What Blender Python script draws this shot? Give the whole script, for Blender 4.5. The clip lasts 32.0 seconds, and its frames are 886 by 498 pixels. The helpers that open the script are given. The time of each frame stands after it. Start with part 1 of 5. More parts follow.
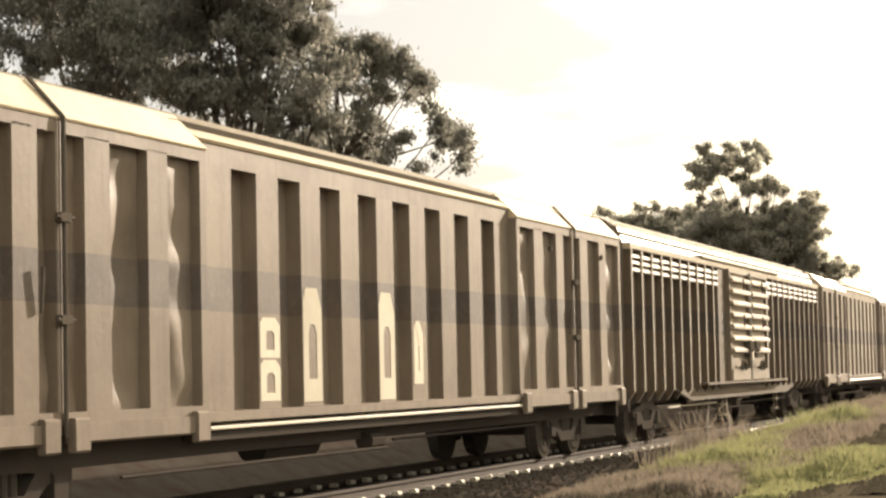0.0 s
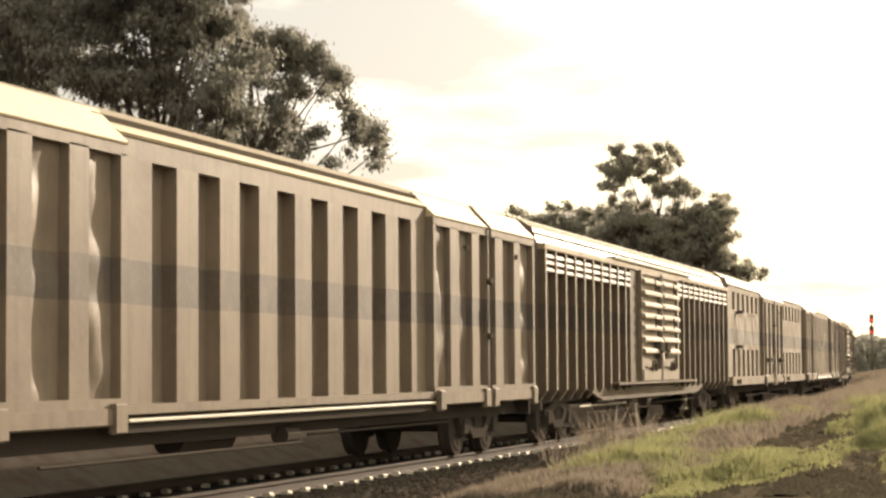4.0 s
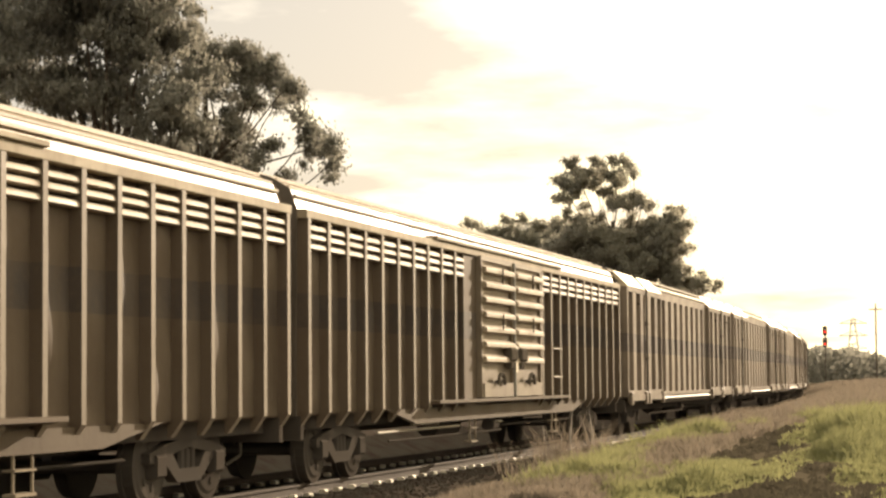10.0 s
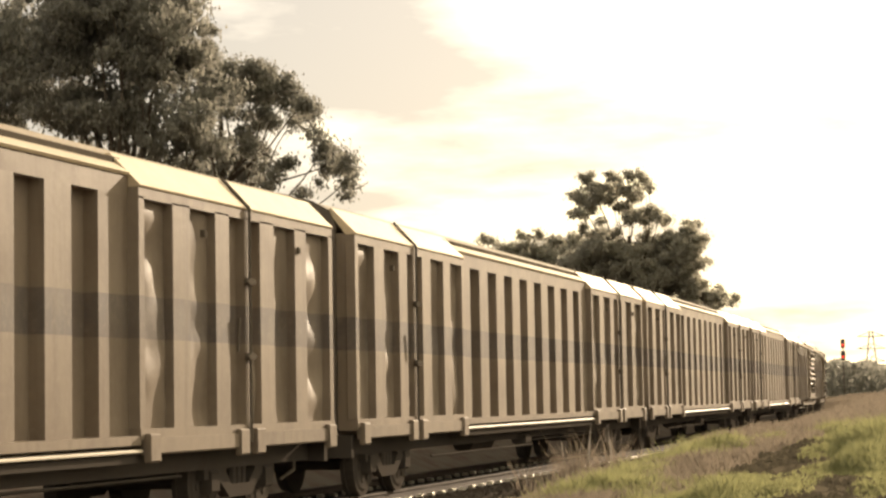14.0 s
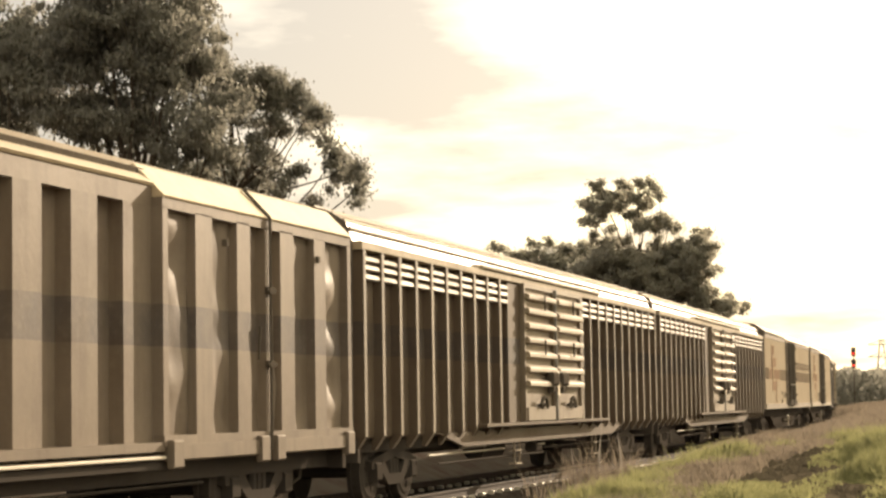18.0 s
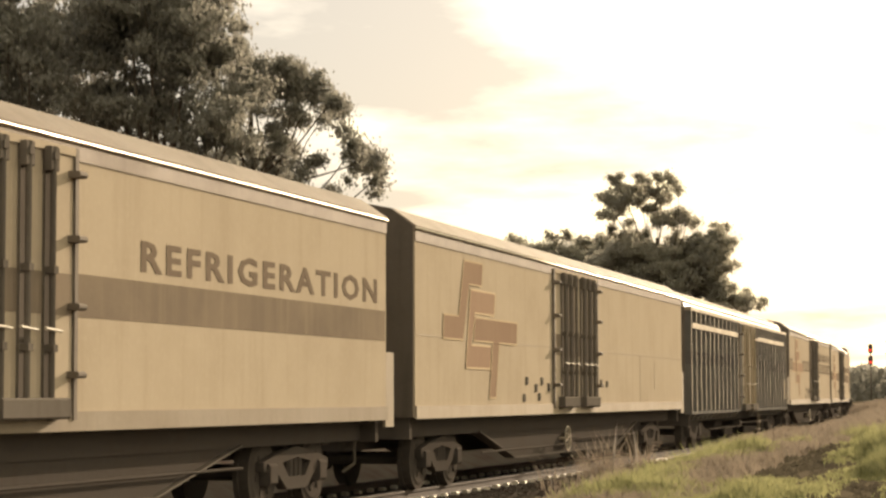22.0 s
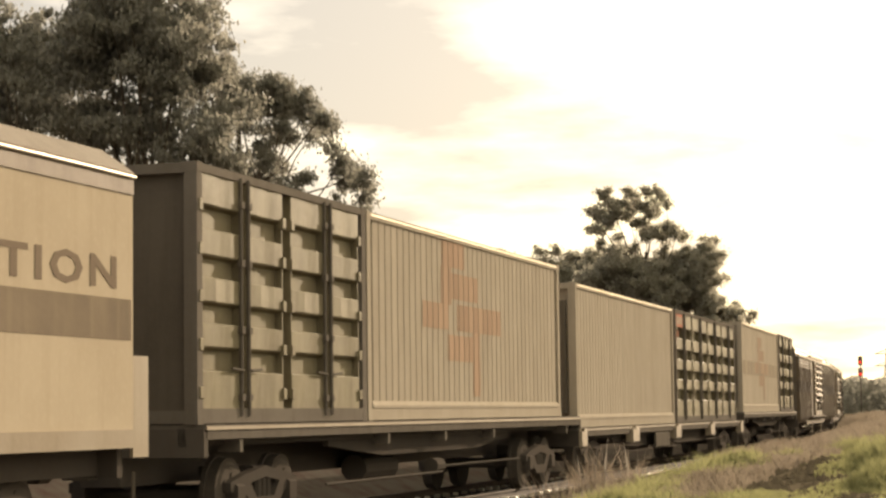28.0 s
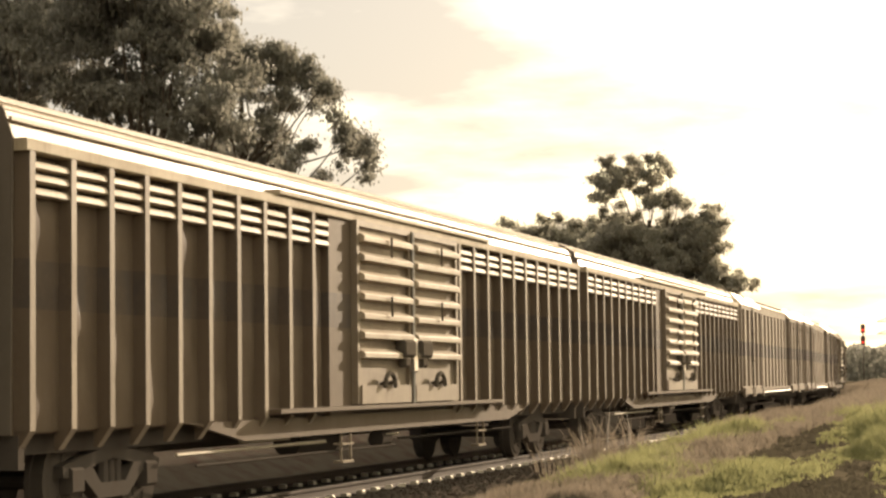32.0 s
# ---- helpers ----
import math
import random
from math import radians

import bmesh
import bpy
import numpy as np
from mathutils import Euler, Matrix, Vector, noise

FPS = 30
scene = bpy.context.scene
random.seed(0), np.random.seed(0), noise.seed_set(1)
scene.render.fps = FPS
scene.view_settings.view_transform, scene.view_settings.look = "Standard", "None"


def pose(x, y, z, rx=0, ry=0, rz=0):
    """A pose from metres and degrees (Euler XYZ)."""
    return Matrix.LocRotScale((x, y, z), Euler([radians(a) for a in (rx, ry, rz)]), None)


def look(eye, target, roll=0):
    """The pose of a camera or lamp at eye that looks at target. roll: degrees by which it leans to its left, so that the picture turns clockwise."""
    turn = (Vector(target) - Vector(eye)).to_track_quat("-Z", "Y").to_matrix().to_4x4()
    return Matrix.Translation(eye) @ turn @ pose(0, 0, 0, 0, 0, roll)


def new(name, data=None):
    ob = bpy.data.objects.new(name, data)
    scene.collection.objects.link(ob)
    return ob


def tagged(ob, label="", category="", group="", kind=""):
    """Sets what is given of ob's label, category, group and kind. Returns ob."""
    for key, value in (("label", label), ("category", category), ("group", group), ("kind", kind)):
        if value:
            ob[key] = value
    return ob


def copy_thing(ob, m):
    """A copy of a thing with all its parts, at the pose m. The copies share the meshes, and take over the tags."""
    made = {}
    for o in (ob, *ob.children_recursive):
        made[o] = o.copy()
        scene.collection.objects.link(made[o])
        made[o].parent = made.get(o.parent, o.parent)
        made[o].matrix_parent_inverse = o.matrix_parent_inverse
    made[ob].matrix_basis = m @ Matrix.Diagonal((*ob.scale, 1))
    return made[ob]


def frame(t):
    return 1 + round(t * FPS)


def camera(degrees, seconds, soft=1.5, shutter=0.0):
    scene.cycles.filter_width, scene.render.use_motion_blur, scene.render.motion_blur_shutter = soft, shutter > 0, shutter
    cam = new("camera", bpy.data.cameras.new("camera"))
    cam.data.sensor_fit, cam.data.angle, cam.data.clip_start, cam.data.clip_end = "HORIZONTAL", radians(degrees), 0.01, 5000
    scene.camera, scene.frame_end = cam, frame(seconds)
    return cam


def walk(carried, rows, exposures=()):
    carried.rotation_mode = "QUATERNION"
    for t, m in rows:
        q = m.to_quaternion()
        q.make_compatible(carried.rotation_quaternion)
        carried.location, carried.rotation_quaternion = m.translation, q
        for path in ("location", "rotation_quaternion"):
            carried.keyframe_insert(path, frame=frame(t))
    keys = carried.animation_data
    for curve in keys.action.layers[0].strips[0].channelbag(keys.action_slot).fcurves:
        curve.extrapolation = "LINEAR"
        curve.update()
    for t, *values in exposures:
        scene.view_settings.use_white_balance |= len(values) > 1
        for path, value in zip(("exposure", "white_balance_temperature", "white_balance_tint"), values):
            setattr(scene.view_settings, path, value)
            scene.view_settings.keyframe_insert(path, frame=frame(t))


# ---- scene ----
# A long freight train runs past a camera that stands beside the line on a low embankment, in low evening sun.
# World: the near track runs along +y, z = 0 is the rail top where the track begins, metres.

# ---- camera ----
EYE = 1.442
cam = camera(23.93, 32.0, soft=2.6)
ROWS = [
    (0, 19.611, 4.107, -1.012),
    (0.5, 19.578, 4.180, -1.104),
    (1, 19.565, 4.272, -0.895),
    (1.5, 19.673, 4.301, -1.026),
    (2, 19.762, 4.199, -1.017),
    (2.5, 19.652, 4.164, -1.018),
    (3, 19.042, 4.128, -0.859),
    (3.5, 17.641, 4.000, -0.542),
    (5.5, 16.867, 4.025, 0.034),
    (6, 16.996, 4.186, -0.060),
    (6.5, 16.884, 4.294, 0.148),
    (7, 16.862, 4.362, 0.115),
    (7.5, 16.821, 4.430, 0.161),
    (8, 16.831, 4.458, 0.057),
    (8.5, 16.718, 4.486, -0.078),
    (9, 16.514, 4.474, -0.083),
    (9.5, 16.216, 4.389, -0.046),
    (10, 15.957, 4.333, -0.319),
    (10.5, 15.792, 4.301, -0.421),
    (11, 15.736, 4.268, -0.293),
    (11.5, 15.736, 4.256, -0.152),
    (12, 15.857, 4.333, -0.271),
    (12.5, 16.012, 4.555, -0.551),
    (13, 16.177, 4.776, -0.570),
    (13.5, 16.301, 4.804, -0.751),
    (15.5, 16.604, 4.723, -0.824),
    (16, 16.737, 4.730, -0.795),
    (16.5, 16.862, 4.684, -0.629),
    (17, 16.826, 4.788, -0.444),
    (17.5, 16.768, 4.912, -0.556),
    (18, 16.681, 5.006, -0.738),
    (18.5, 16.664, 5.089, -0.775),
    (19, 16.676, 5.122, -0.733),
    (19.5, 16.705, 5.131, -0.558),
    (20, 16.743, 5.051, -0.534),
    (20.5, 16.872, 4.960, -0.124),
    (21, 16.932, 4.859, -0.264),
    (21.5, 17.035, 4.783, -0.075),
    (22, 17.169, 4.777, 0.004),
    (22.5, 17.285, 4.787, -0.047),
    (23, 17.361, 4.827, -0.248),
    (23.5, 17.457, 4.877, -0.235),
    (24, 17.463, 4.897, -0.201),
    (24.5, 17.340, 4.976, -0.099),
    (25, 17.147, 5.034, -0.027),
    (25.5, 17.007, 5.081, -0.286),
    (26, 16.867, 5.138, -0.426),
    (26.5, 16.798, 5.142, -0.481),
    (28.5, 16.881, 5.228, -0.559),
    (29, 16.892, 5.092, -0.484),
    (29.5, 16.900, 4.901, -0.530),
    (30, 16.878, 4.700, -0.326),
    (30.5, 16.857, 4.543, -0.400),
    (31, 16.826, 4.397, -0.324),
    (31.5, 16.883, 4.337, -0.542),
    (32, 16.951, 4.338, -0.540),
]
walk(cam, [(t, pose(0, 0, EYE, 0, 0, yaw) @ pose(0, 0, 0, 90 + pitch, 0, 0) @ pose(0, 0, 0, 0, 0, lean)) for t, yaw, pitch, lean in ROWS],
     exposures=((0.0, 1.02, 6000, 10), (3.5, 0.96, 6150, 10), (5.5, 0.80, 6500, 10), (32.0, 0.80, 6600, 10)))

# ---- sky and sun ----
SUN_AZ, SUN_EL = 14.0, 16.0  # degrees to the right of +y, and up


def make_world():
    w = bpy.data.worlds.new("evening_sky")
    scene.world = w
    w.use_nodes = True
    nt = w.node_tree
    nt.nodes.clear()
    N = nt.nodes.new
    out, bg = N("ShaderNodeOutputWorld"), N("ShaderNodeBackground")
    sky = N("ShaderNodeTexSky")
    sky.sky_type, sky.sun_disc = "NISHITA", False
    sky.sun_elevation, sky.sun_rotation = radians(SUN_EL), radians(SUN_AZ)
    sky.dust_density, sky.air_density = 3.0, 1.2
    tc = N("ShaderNodeTexCoord")
    # flat cloud deck: direction / height gives the foreshortened layer
    sep = N("ShaderNodeSeparateXYZ")
    nt.links.new(tc.outputs["Generated"], sep.inputs[0])
    h = N("ShaderNodeMath")
    h.operation = "ADD"
    h.inputs[1].default_value = 0.12
    nt.links.new(sep.outputs[2], h.inputs[0])
    div = N("ShaderNodeVectorMath")
    div.operation = "DIVIDE"
    comb = N("ShaderNodeCombineXYZ")
    for i in range(3):
        nt.links.new(h.outputs[0], comb.inputs[i])
    nt.links.new(tc.outputs["Generated"], div.inputs[0])
    nt.links.new(comb.outputs[0], div.inputs[1])
    n1 = N("ShaderNodeTexNoise")
    n1.inputs["Scale"].default_value, n1.inputs["Detail"].default_value, n1.inputs["Roughness"].default_value = 1.7, 7, 0.5
    nt.links.new(div.outputs[0], n1.inputs["Vector"])
    ramp = N("ShaderNodeValToRGB")
    ramp.color_ramp.elements[0].position, ramp.color_ramp.elements[1].position = 0.38, 0.66
    ramp.color_ramp.elements[0].color = (1.08, 0.95, 0.61, 1)
    ramp.color_ramp.elements[1].color = (0.30, 0.27, 0.235, 1)
    for pos, col in ((0.47, (0.96, 0.83, 0.525, 1)), (0.55, (0.54, 0.475, 0.385, 1))):
        ramp.color_ramp.elements.new(pos).color = col
    mul = N("ShaderNodeMix")
    mul.data_type, mul.blend_type = "RGBA", "ADD"
    mul.inputs[0].default_value = 1.0
    sc = N("ShaderNodeMix")
    sc.data_type, sc.blend_type = "RGBA", "MULTIPLY"
    sc.inputs[0].default_value = 1.0
    sc.inputs[7].default_value = (0.022, 0.021, 0.02, 1)
    nt.links.new(sky.outputs[0], sc.inputs[6])
    # the cloud is brighter towards the sun
    dot = N("ShaderNodeVectorMath")
    dot.operation = "DOT_PRODUCT"
    nrm = N("ShaderNodeVectorMath")
    nrm.operation = "NORMALIZE"
    nt.links.new(tc.outputs["Generated"], nrm.inputs[0])
    nt.links.new(nrm.outputs[0], dot.inputs[0])
    a, e = radians(SUN_AZ), radians(SUN_EL)
    dot.inputs[1].default_value = (math.sin(a) * math.cos(e), math.cos(a) * math.cos(e), math.sin(e))
    gl = N("ShaderNodeMapRange")
    gl.inputs[1].default_value, gl.inputs[2].default_value = 0.70, 1.0
    gl.inputs[3].default_value, gl.inputs[4].default_value = 1.0, 1.12
    nt.links.new(dot.outputs["Value"], gl.inputs[0])
    # the deck thins out round the sun
    thin = N("ShaderNodeMapRange")
    thin.inputs[1].default_value, thin.inputs[2].default_value = 0.80, 0.965
    thin.inputs[3].default_value, thin.inputs[4].default_value = 0.05, -0.07
    nt.links.new(dot.outputs["Value"], thin.inputs[0])
    ad = N("ShaderNodeMath")
    ad.operation = "ADD"
    n2 = N("ShaderNodeTexNoise")
    n2.inputs["Scale"].default_value, n2.inputs["Detail"].default_value, n2.inputs["Roughness"].default_value = 5.5, 6, 0.6
    nt.links.new(div.outputs[0], n2.inputs["Vector"])
    fine = N("ShaderNodeMath")
    fine.operation = "MULTIPLY_ADD"
    fine.inputs[1].default_value, fine.inputs[2].default_value = 0.20, -0.10
    nt.links.new(n2.outputs[0], fine.inputs[0])
    both = N("ShaderNodeMath")
    both.operation = "ADD"
    nt.links.new(n1.outputs[0], both.inputs[0])
    nt.links.new(fine.outputs[0], both.inputs[1])
    nt.links.new(both.outputs[0], ad.inputs[0])
    nt.links.new(thin.outputs[0], ad.inputs[1])
    # and thickens to a bank on the left
    bank = N("ShaderNodeMapRange")
    bank.inputs[1].default_value, bank.inputs[2].default_value = -0.24, -0.42
    bank.inputs[3].default_value, bank.inputs[4].default_value = 0.0, 0.2
    nt.links.new(sep.outputs[0], bank.inputs[0])
    ad2 = N("ShaderNodeMath")
    ad2.operation = "ADD"
    nt.links.new(ad.outputs[0], ad2.inputs[0])
    nt.links.new(bank.outputs[0], ad2.inputs[1])
    nt.links.new(ad2.outputs[0], ramp.inputs[0])
    sm = N("ShaderNodeVectorMath")
    sm.operation = "SCALE"
    nt.links.new(ramp.outputs[0], sm.inputs[0])
    nt.links.new(gl.outputs[0], sm.inputs["Scale"])
    nt.links.new(sm.outputs[0], mul.inputs[6])
    nt.links.new(sc.outputs[2], mul.inputs[7])
    nt.links.new(mul.outputs[2], bg.inputs[0])
    bg.inputs[1].default_value = 1.0
    nt.links.new(bg.outputs[0], out.inputs[0])


make_world()
sun = new("sun", bpy.data.lights.new("sun", "SUN"))
sun.data.energy, sun.data.angle, sun.data.color = 4.8, radians(0.6), (1.0, 0.81, 0.60)
_a, _e = radians(SUN_AZ), radians(SUN_EL)
sun.matrix_world = look((0, 0, 0), (-math.sin(_a) * math.cos(_e), -math.cos(_a) * math.cos(_e), -math.sin(_e)))


# ---- materials ----
def material(name, base, rough=0.7, metal=0.0, dirt=None, dirt_amount=0.5, streak=True, bump=0.15, scale=1.0, random_value=0.12, band=None, gloss=0.12):
    """Weathered paint, wood, stone: base colour, stains at two scales, vertical streaks and fine relief.
    band: (z0, z1, colour, strength), a painted stripe at that height."""
    m = bpy.data.materials.new(name)
    m.use_nodes = True
    nt = m.node_tree
    b = nt.nodes["Principled BSDF"]
    N, L = nt.nodes.new, nt.links.new
    tc, oi = N("ShaderNodeTexCoord"), N("ShaderNodeObjectInfo")
    off = N("ShaderNodeVectorMath")
    off.operation = "ADD"
    vr = N("ShaderNodeVectorMath")
    vr.operation = "SCALE"
    cx = N("ShaderNodeCombineXYZ")
    for i in range(3):
        L(oi.outputs["Random"], cx.inputs[i])
    L(cx.outputs[0], vr.inputs[0])
    vr.inputs["Scale"].default_value = 40.0
    L(tc.outputs["Object"], off.inputs[0])
    L(vr.outputs[0], off.inputs[1])

    def noise_node(sc, detail, stretch=None):
        n = N("ShaderNodeTexNoise")
        n.inputs["Scale"].default_value, n.inputs["Detail"].default_value = sc, detail
        n.inputs["Roughness"].default_value = 0.6
        if stretch:
            mp = N("ShaderNodeMapping")
            mp.inputs["Scale"].default_value = stretch
            L(off.outputs[0], mp.inputs[0])
            L(mp.outputs[0], n.inputs["Vector"])
        else:
            L(off.outputs[0], n.inputs["Vector"])
        return n

    def mixc(a, bcol, fac, lo=0.0, hi=1.0, blend="MIX"):
        mx = N("ShaderNodeMix")
        mx.data_type, mx.blend_type = "RGBA", blend
        if hasattr(fac, "is_linked"):
            mr = N("ShaderNodeMapRange")
            mr.inputs[1].default_value, mr.inputs[2].default_value = lo, hi
            L(fac, mr.inputs[0])
            L(mr.outputs[0], mx.inputs[0])
        else:
            mx.inputs[0].default_value = fac
        for sock, v in ((mx.inputs[6], a), (mx.inputs[7], bcol)):
            if hasattr(v, "is_linked"):
                L(v, sock)
            else:
                sock.default_value = (*v, 1)
        return mx.outputs[2]

    dirt = dirt or tuple(c * 0.45 for c in base)
    col = base
    if band:
        sep = N("ShaderNodeSeparateXYZ")
        L(tc.outputs["Object"], sep.inputs[0])

        def gate(z0, z1, strength, y0=None, y1=None):
            res = None
            lims = [(2, z0, z1)] + ([(1, y0, y1)] if y0 is not None else [])
            for ax, a, z in lims:
                for op, v in (("GREATER_THAN", a), ("LESS_THAN", z)):
                    q = N("ShaderNodeMath")
                    q.operation = op
                    q.inputs[1].default_value = v
                    L(sep.outputs[ax], q.inputs[0])
                    if res is None:
                        res = q.outputs[0]
                    else:
                        mm = N("ShaderNodeMath")
                        mm.operation = "MULTIPLY"
                        L(res, mm.inputs[0])
                        L(q.outputs[0], mm.inputs[1])
                        res = mm.outputs[0]
            wn = noise_node(2.2, 5)
            mr = N("ShaderNodeMapRange")
            mr.inputs[1].default_value, mr.inputs[2].default_value = 0.3, 0.6
            mr.inputs[3].default_value, mr.inputs[4].default_value = strength * 0.55, strength
            L(wn.outputs[0], mr.inputs[0])
            mm = N("ShaderNodeMath")
            mm.operation = "MULTIPLY"
            L(res, mm.inputs[0])
            L(mr.outputs[0], mm.inputs[1])
            return mm.outputs[0]

        col = mixc(col, band[2], gate(band[0], band[1], band[3]))
    big, fine = noise_node(0.9 * scale, 5), noise_node(14 * scale, 4)
    col = mixc(col, dirt, big.outputs[0], 0.42, 0.42 + 0.75 / max(dirt_amount, 0.05) * 0.5)
    if streak:
        st = noise_node(1.0, 5, (5.0 * scale, 5.0 * scale, 0.35 * scale))
        col = mixc(col, dirt, st.outputs[0], 0.50, 0.50 + 0.5 / max(dirt_amount, 0.05) * 0.6)
    col = mixc(col, tuple(min(1, c * 1.18) for c in base), fine.outputs[0], 0.5, 1.4)
    if random_value:
        hv = N("ShaderNodeHueSaturation")
        mr = N("ShaderNodeMapRange")
        mr.inputs[3].default_value, mr.inputs[4].default_value = 1 - random_value, 1 + random_value
        L(oi.outputs["Random"], mr.inputs[0])
        L(mr.outputs[0], hv.inputs["Value"])
        L(col, hv.inputs["Color"])
        col = hv.outputs[0]
    L(col, b.inputs["Base Color"])
    rr = N("ShaderNodeMapRange")
    rr.inputs[3].default_value, rr.inputs[4].default_value = max(0.05, rough - 0.15), min(1, rough + 0.15)
    L(big.outputs[0], rr.inputs[0])
    L(rr.outputs[0], b.inputs["Roughness"])
    b.inputs["Metallic"].default_value = metal
    b.inputs["Specular IOR Level"].default_value = gloss
    if bump:
        bp = N("ShaderNodeBump")
        bp.inputs["Strength"].default_value, bp.inputs["Distance"].default_value = bump, 0.02
        L(fine.outputs[0], bp.inputs["Height"])
        L(bp.outputs[0], b.inputs["Normal"])
    return m


STRIPE = (0.085, 0.078, 0.08)
M_VAN = material("weathered_cream_van_paint", (0.208, 0.168, 0.131), 0.52, dirt=(0.112, 0.085, 0.066), dirt_amount=0.6, band=(2.10, 2.56, STRIPE, 0.75), random_value=0.06, gloss=0.048)
M_VAN_ROOF = material("weathered_roof_sheet", (0.29, 0.23, 0.16), 0.44, 0.0, dirt=(0.19, 0.145, 0.10), dirt_amount=0.8, gloss=0.15)
M_REEFER_ROOF = material("dull_tan_roof_sheet", (0.21, 0.17, 0.13), 0.5, dirt=(0.14, 0.11, 0.085), dirt_amount=0.7, gloss=0.12)
M_EAVES = material("brown_eaves_strip_paint", (0.20, 0.158, 0.12), 0.6, dirt=(0.14, 0.108, 0.08), dirt_amount=0.6, gloss=0.05)
M_GUTTER = material("bright_gutter_metal", (0.55, 0.50, 0.42), 0.38, 0.9, dirt=(0.32, 0.26, 0.2), dirt_amount=0.4)
# cream made much paler than the van paint, to carry the sun's glare
M_FLAP = material("cream_paint_with_sun_glare", (0.60, 0.50, 0.35), 0.36, 0.30, dirt=(0.34, 0.25, 0.16), dirt_amount=0.4, gloss=0.9)
M_SLAT = material("pale_louvre_slat_paint", (0.35, 0.295, 0.22), 0.6, 0.0, dirt=(0.24, 0.175, 0.12), dirt_amount=0.6, gloss=0.12)
M_GRAFFITI = material("pale_graffiti_paint", (0.66, 0.60, 0.50), 0.6, dirt=(0.42, 0.37, 0.30), streak=False, gloss=0.0)
M_LOUVRE = material("weathered_grey_brown_van_paint", (0.122, 0.094, 0.070), 0.55, dirt=(0.097, 0.071, 0.051), dirt_amount=0.7, band=(2.14, 2.60, (0.055, 0.052, 0.057), 0.65), random_value=0.05, gloss=0.045)
M_LOUVRE_DOOR = material("pale_worn_door_paint", (0.22, 0.18, 0.135), 0.5, 0.0, dirt=(0.15, 0.105, 0.075), dirt_amount=0.6, gloss=0.09, random_value=0.05)
M_REEFER = material("cream_insulated_van_paint", (0.385, 0.325, 0.25), 0.8, dirt=(0.25, 0.20, 0.145), dirt_amount=0.35, bump=0.06, random_value=0.05, gloss=0.0)
M_DARKVAN = material("dark_green_grey_van_paint", (0.152, 0.143, 0.134), 0.55, dirt=(0.115, 0.107, 0.098), dirt_amount=0.6, band=(2.27, 2.62, STRIPE, 0.6), random_value=0.05, gloss=0.0)
M_CONT = material("pale_container_paint", (0.33, 0.288, 0.235), 0.7, dirt=(0.25, 0.21, 0.165), dirt_amount=0.5, bump=0.05, random_value=0.04, gloss=0.0)
M_CONTDOOR = material("grey_green_container_paint", (0.185, 0.16, 0.108), 0.5, dirt=(0.12, 0.097, 0.068), dirt_amount=0.6, random_value=0.06, gloss=0.018)
M_UNDER = material("brake_dust_brown_underframe", (0.078, 0.068, 0.06), 0.9, dirt=(0.075, 0.06, 0.05), dirt_amount=0.6, gloss=0.0)
M_STEEL = material("worn_bare_steel", (0.42, 0.40, 0.37), 0.35, 0.8, dirt=(0.16, 0.11, 0.08), dirt_amount=0.4, streak=False)
M_WHITE = material("white_fitting_paint", (0.42, 0.37, 0.29), 0.6, dirt=(0.22, 0.17, 0.125), dirt_amount=0.4, gloss=0.05)
M_DARK = material("dark_sooty_steel", (0.105, 0.09, 0.075), 0.75, dirt=(0.065, 0.055, 0.045), gloss=0.0)
M_RED = material("faded_red_logo_paint", (0.265, 0.188, 0.14), 0.7, dirt=(0.31, 0.235, 0.17), dirt_amount=0.5, gloss=0.0)
M_STRIPE = material("faded_dark_stripe_paint", (0.17, 0.138, 0.108), 0.8, dirt=(0.28, 0.225, 0.165), dirt_amount=0.5, gloss=0.0)
# pale base puts the sunlight on the solebar edge into the colour
M_SOLE = material("sunlit_sill_edge_paint", (0.48, 0.42, 0.335), 0.45, dirt=(0.36, 0.28, 0.2), dirt_amount=0.4, gloss=0.5)
M_LOCK = material("dull_grey_lock_gear", (0.135, 0.118, 0.102), 0.75, dirt=(0.085, 0.073, 0.062), gloss=0.0)
M_SILL = material("dusty_tan_sill_paint", (0.27, 0.225, 0.17), 0.7, dirt=(0.2, 0.15, 0.1), gloss=0.05)
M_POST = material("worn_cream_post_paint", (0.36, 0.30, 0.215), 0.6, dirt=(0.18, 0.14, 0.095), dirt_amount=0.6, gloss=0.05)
M_RED_EDGE = material("pale_emblem_outline_paint", (0.47, 0.375, 0.26), 0.75, dirt=(0.4, 0.31, 0.215), dirt_amount=0.4, gloss=0.0)
# ends turned from the sun: their shade is put into this colour
M_END = material("shaded_van_end_paint", (0.14, 0.118, 0.098), 0.85, dirt=(0.085, 0.072, 0.06), dirt_amount=0.7, gloss=0.0)
M_RED_PANEL = material("faded_red_panel_paint", (0.34, 0.165, 0.125), 0.7, dirt=(0.30, 0.2, 0.14), dirt_amount=0.5, gloss=0.0)
M_RED_PALE = material("washed_out_emblem_paint", (0.29, 0.22, 0.172), 0.5, dirt=(0.34, 0.28, 0.2), dirt_amount=0.4, gloss=0.0)
M_RED_MID = material("weathered_mauve_emblem_paint", (0.32, 0.228, 0.17), 0.5, dirt=(0.30, 0.23, 0.17), dirt_amount=0.4, gloss=0.0)
M_STRIPE_PALE = material("washed_out_stripe_paint", (0.245, 0.21, 0.17), 0.5, dirt=(0.33, 0.27, 0.2), dirt_amount=0.4, gloss=0.0)
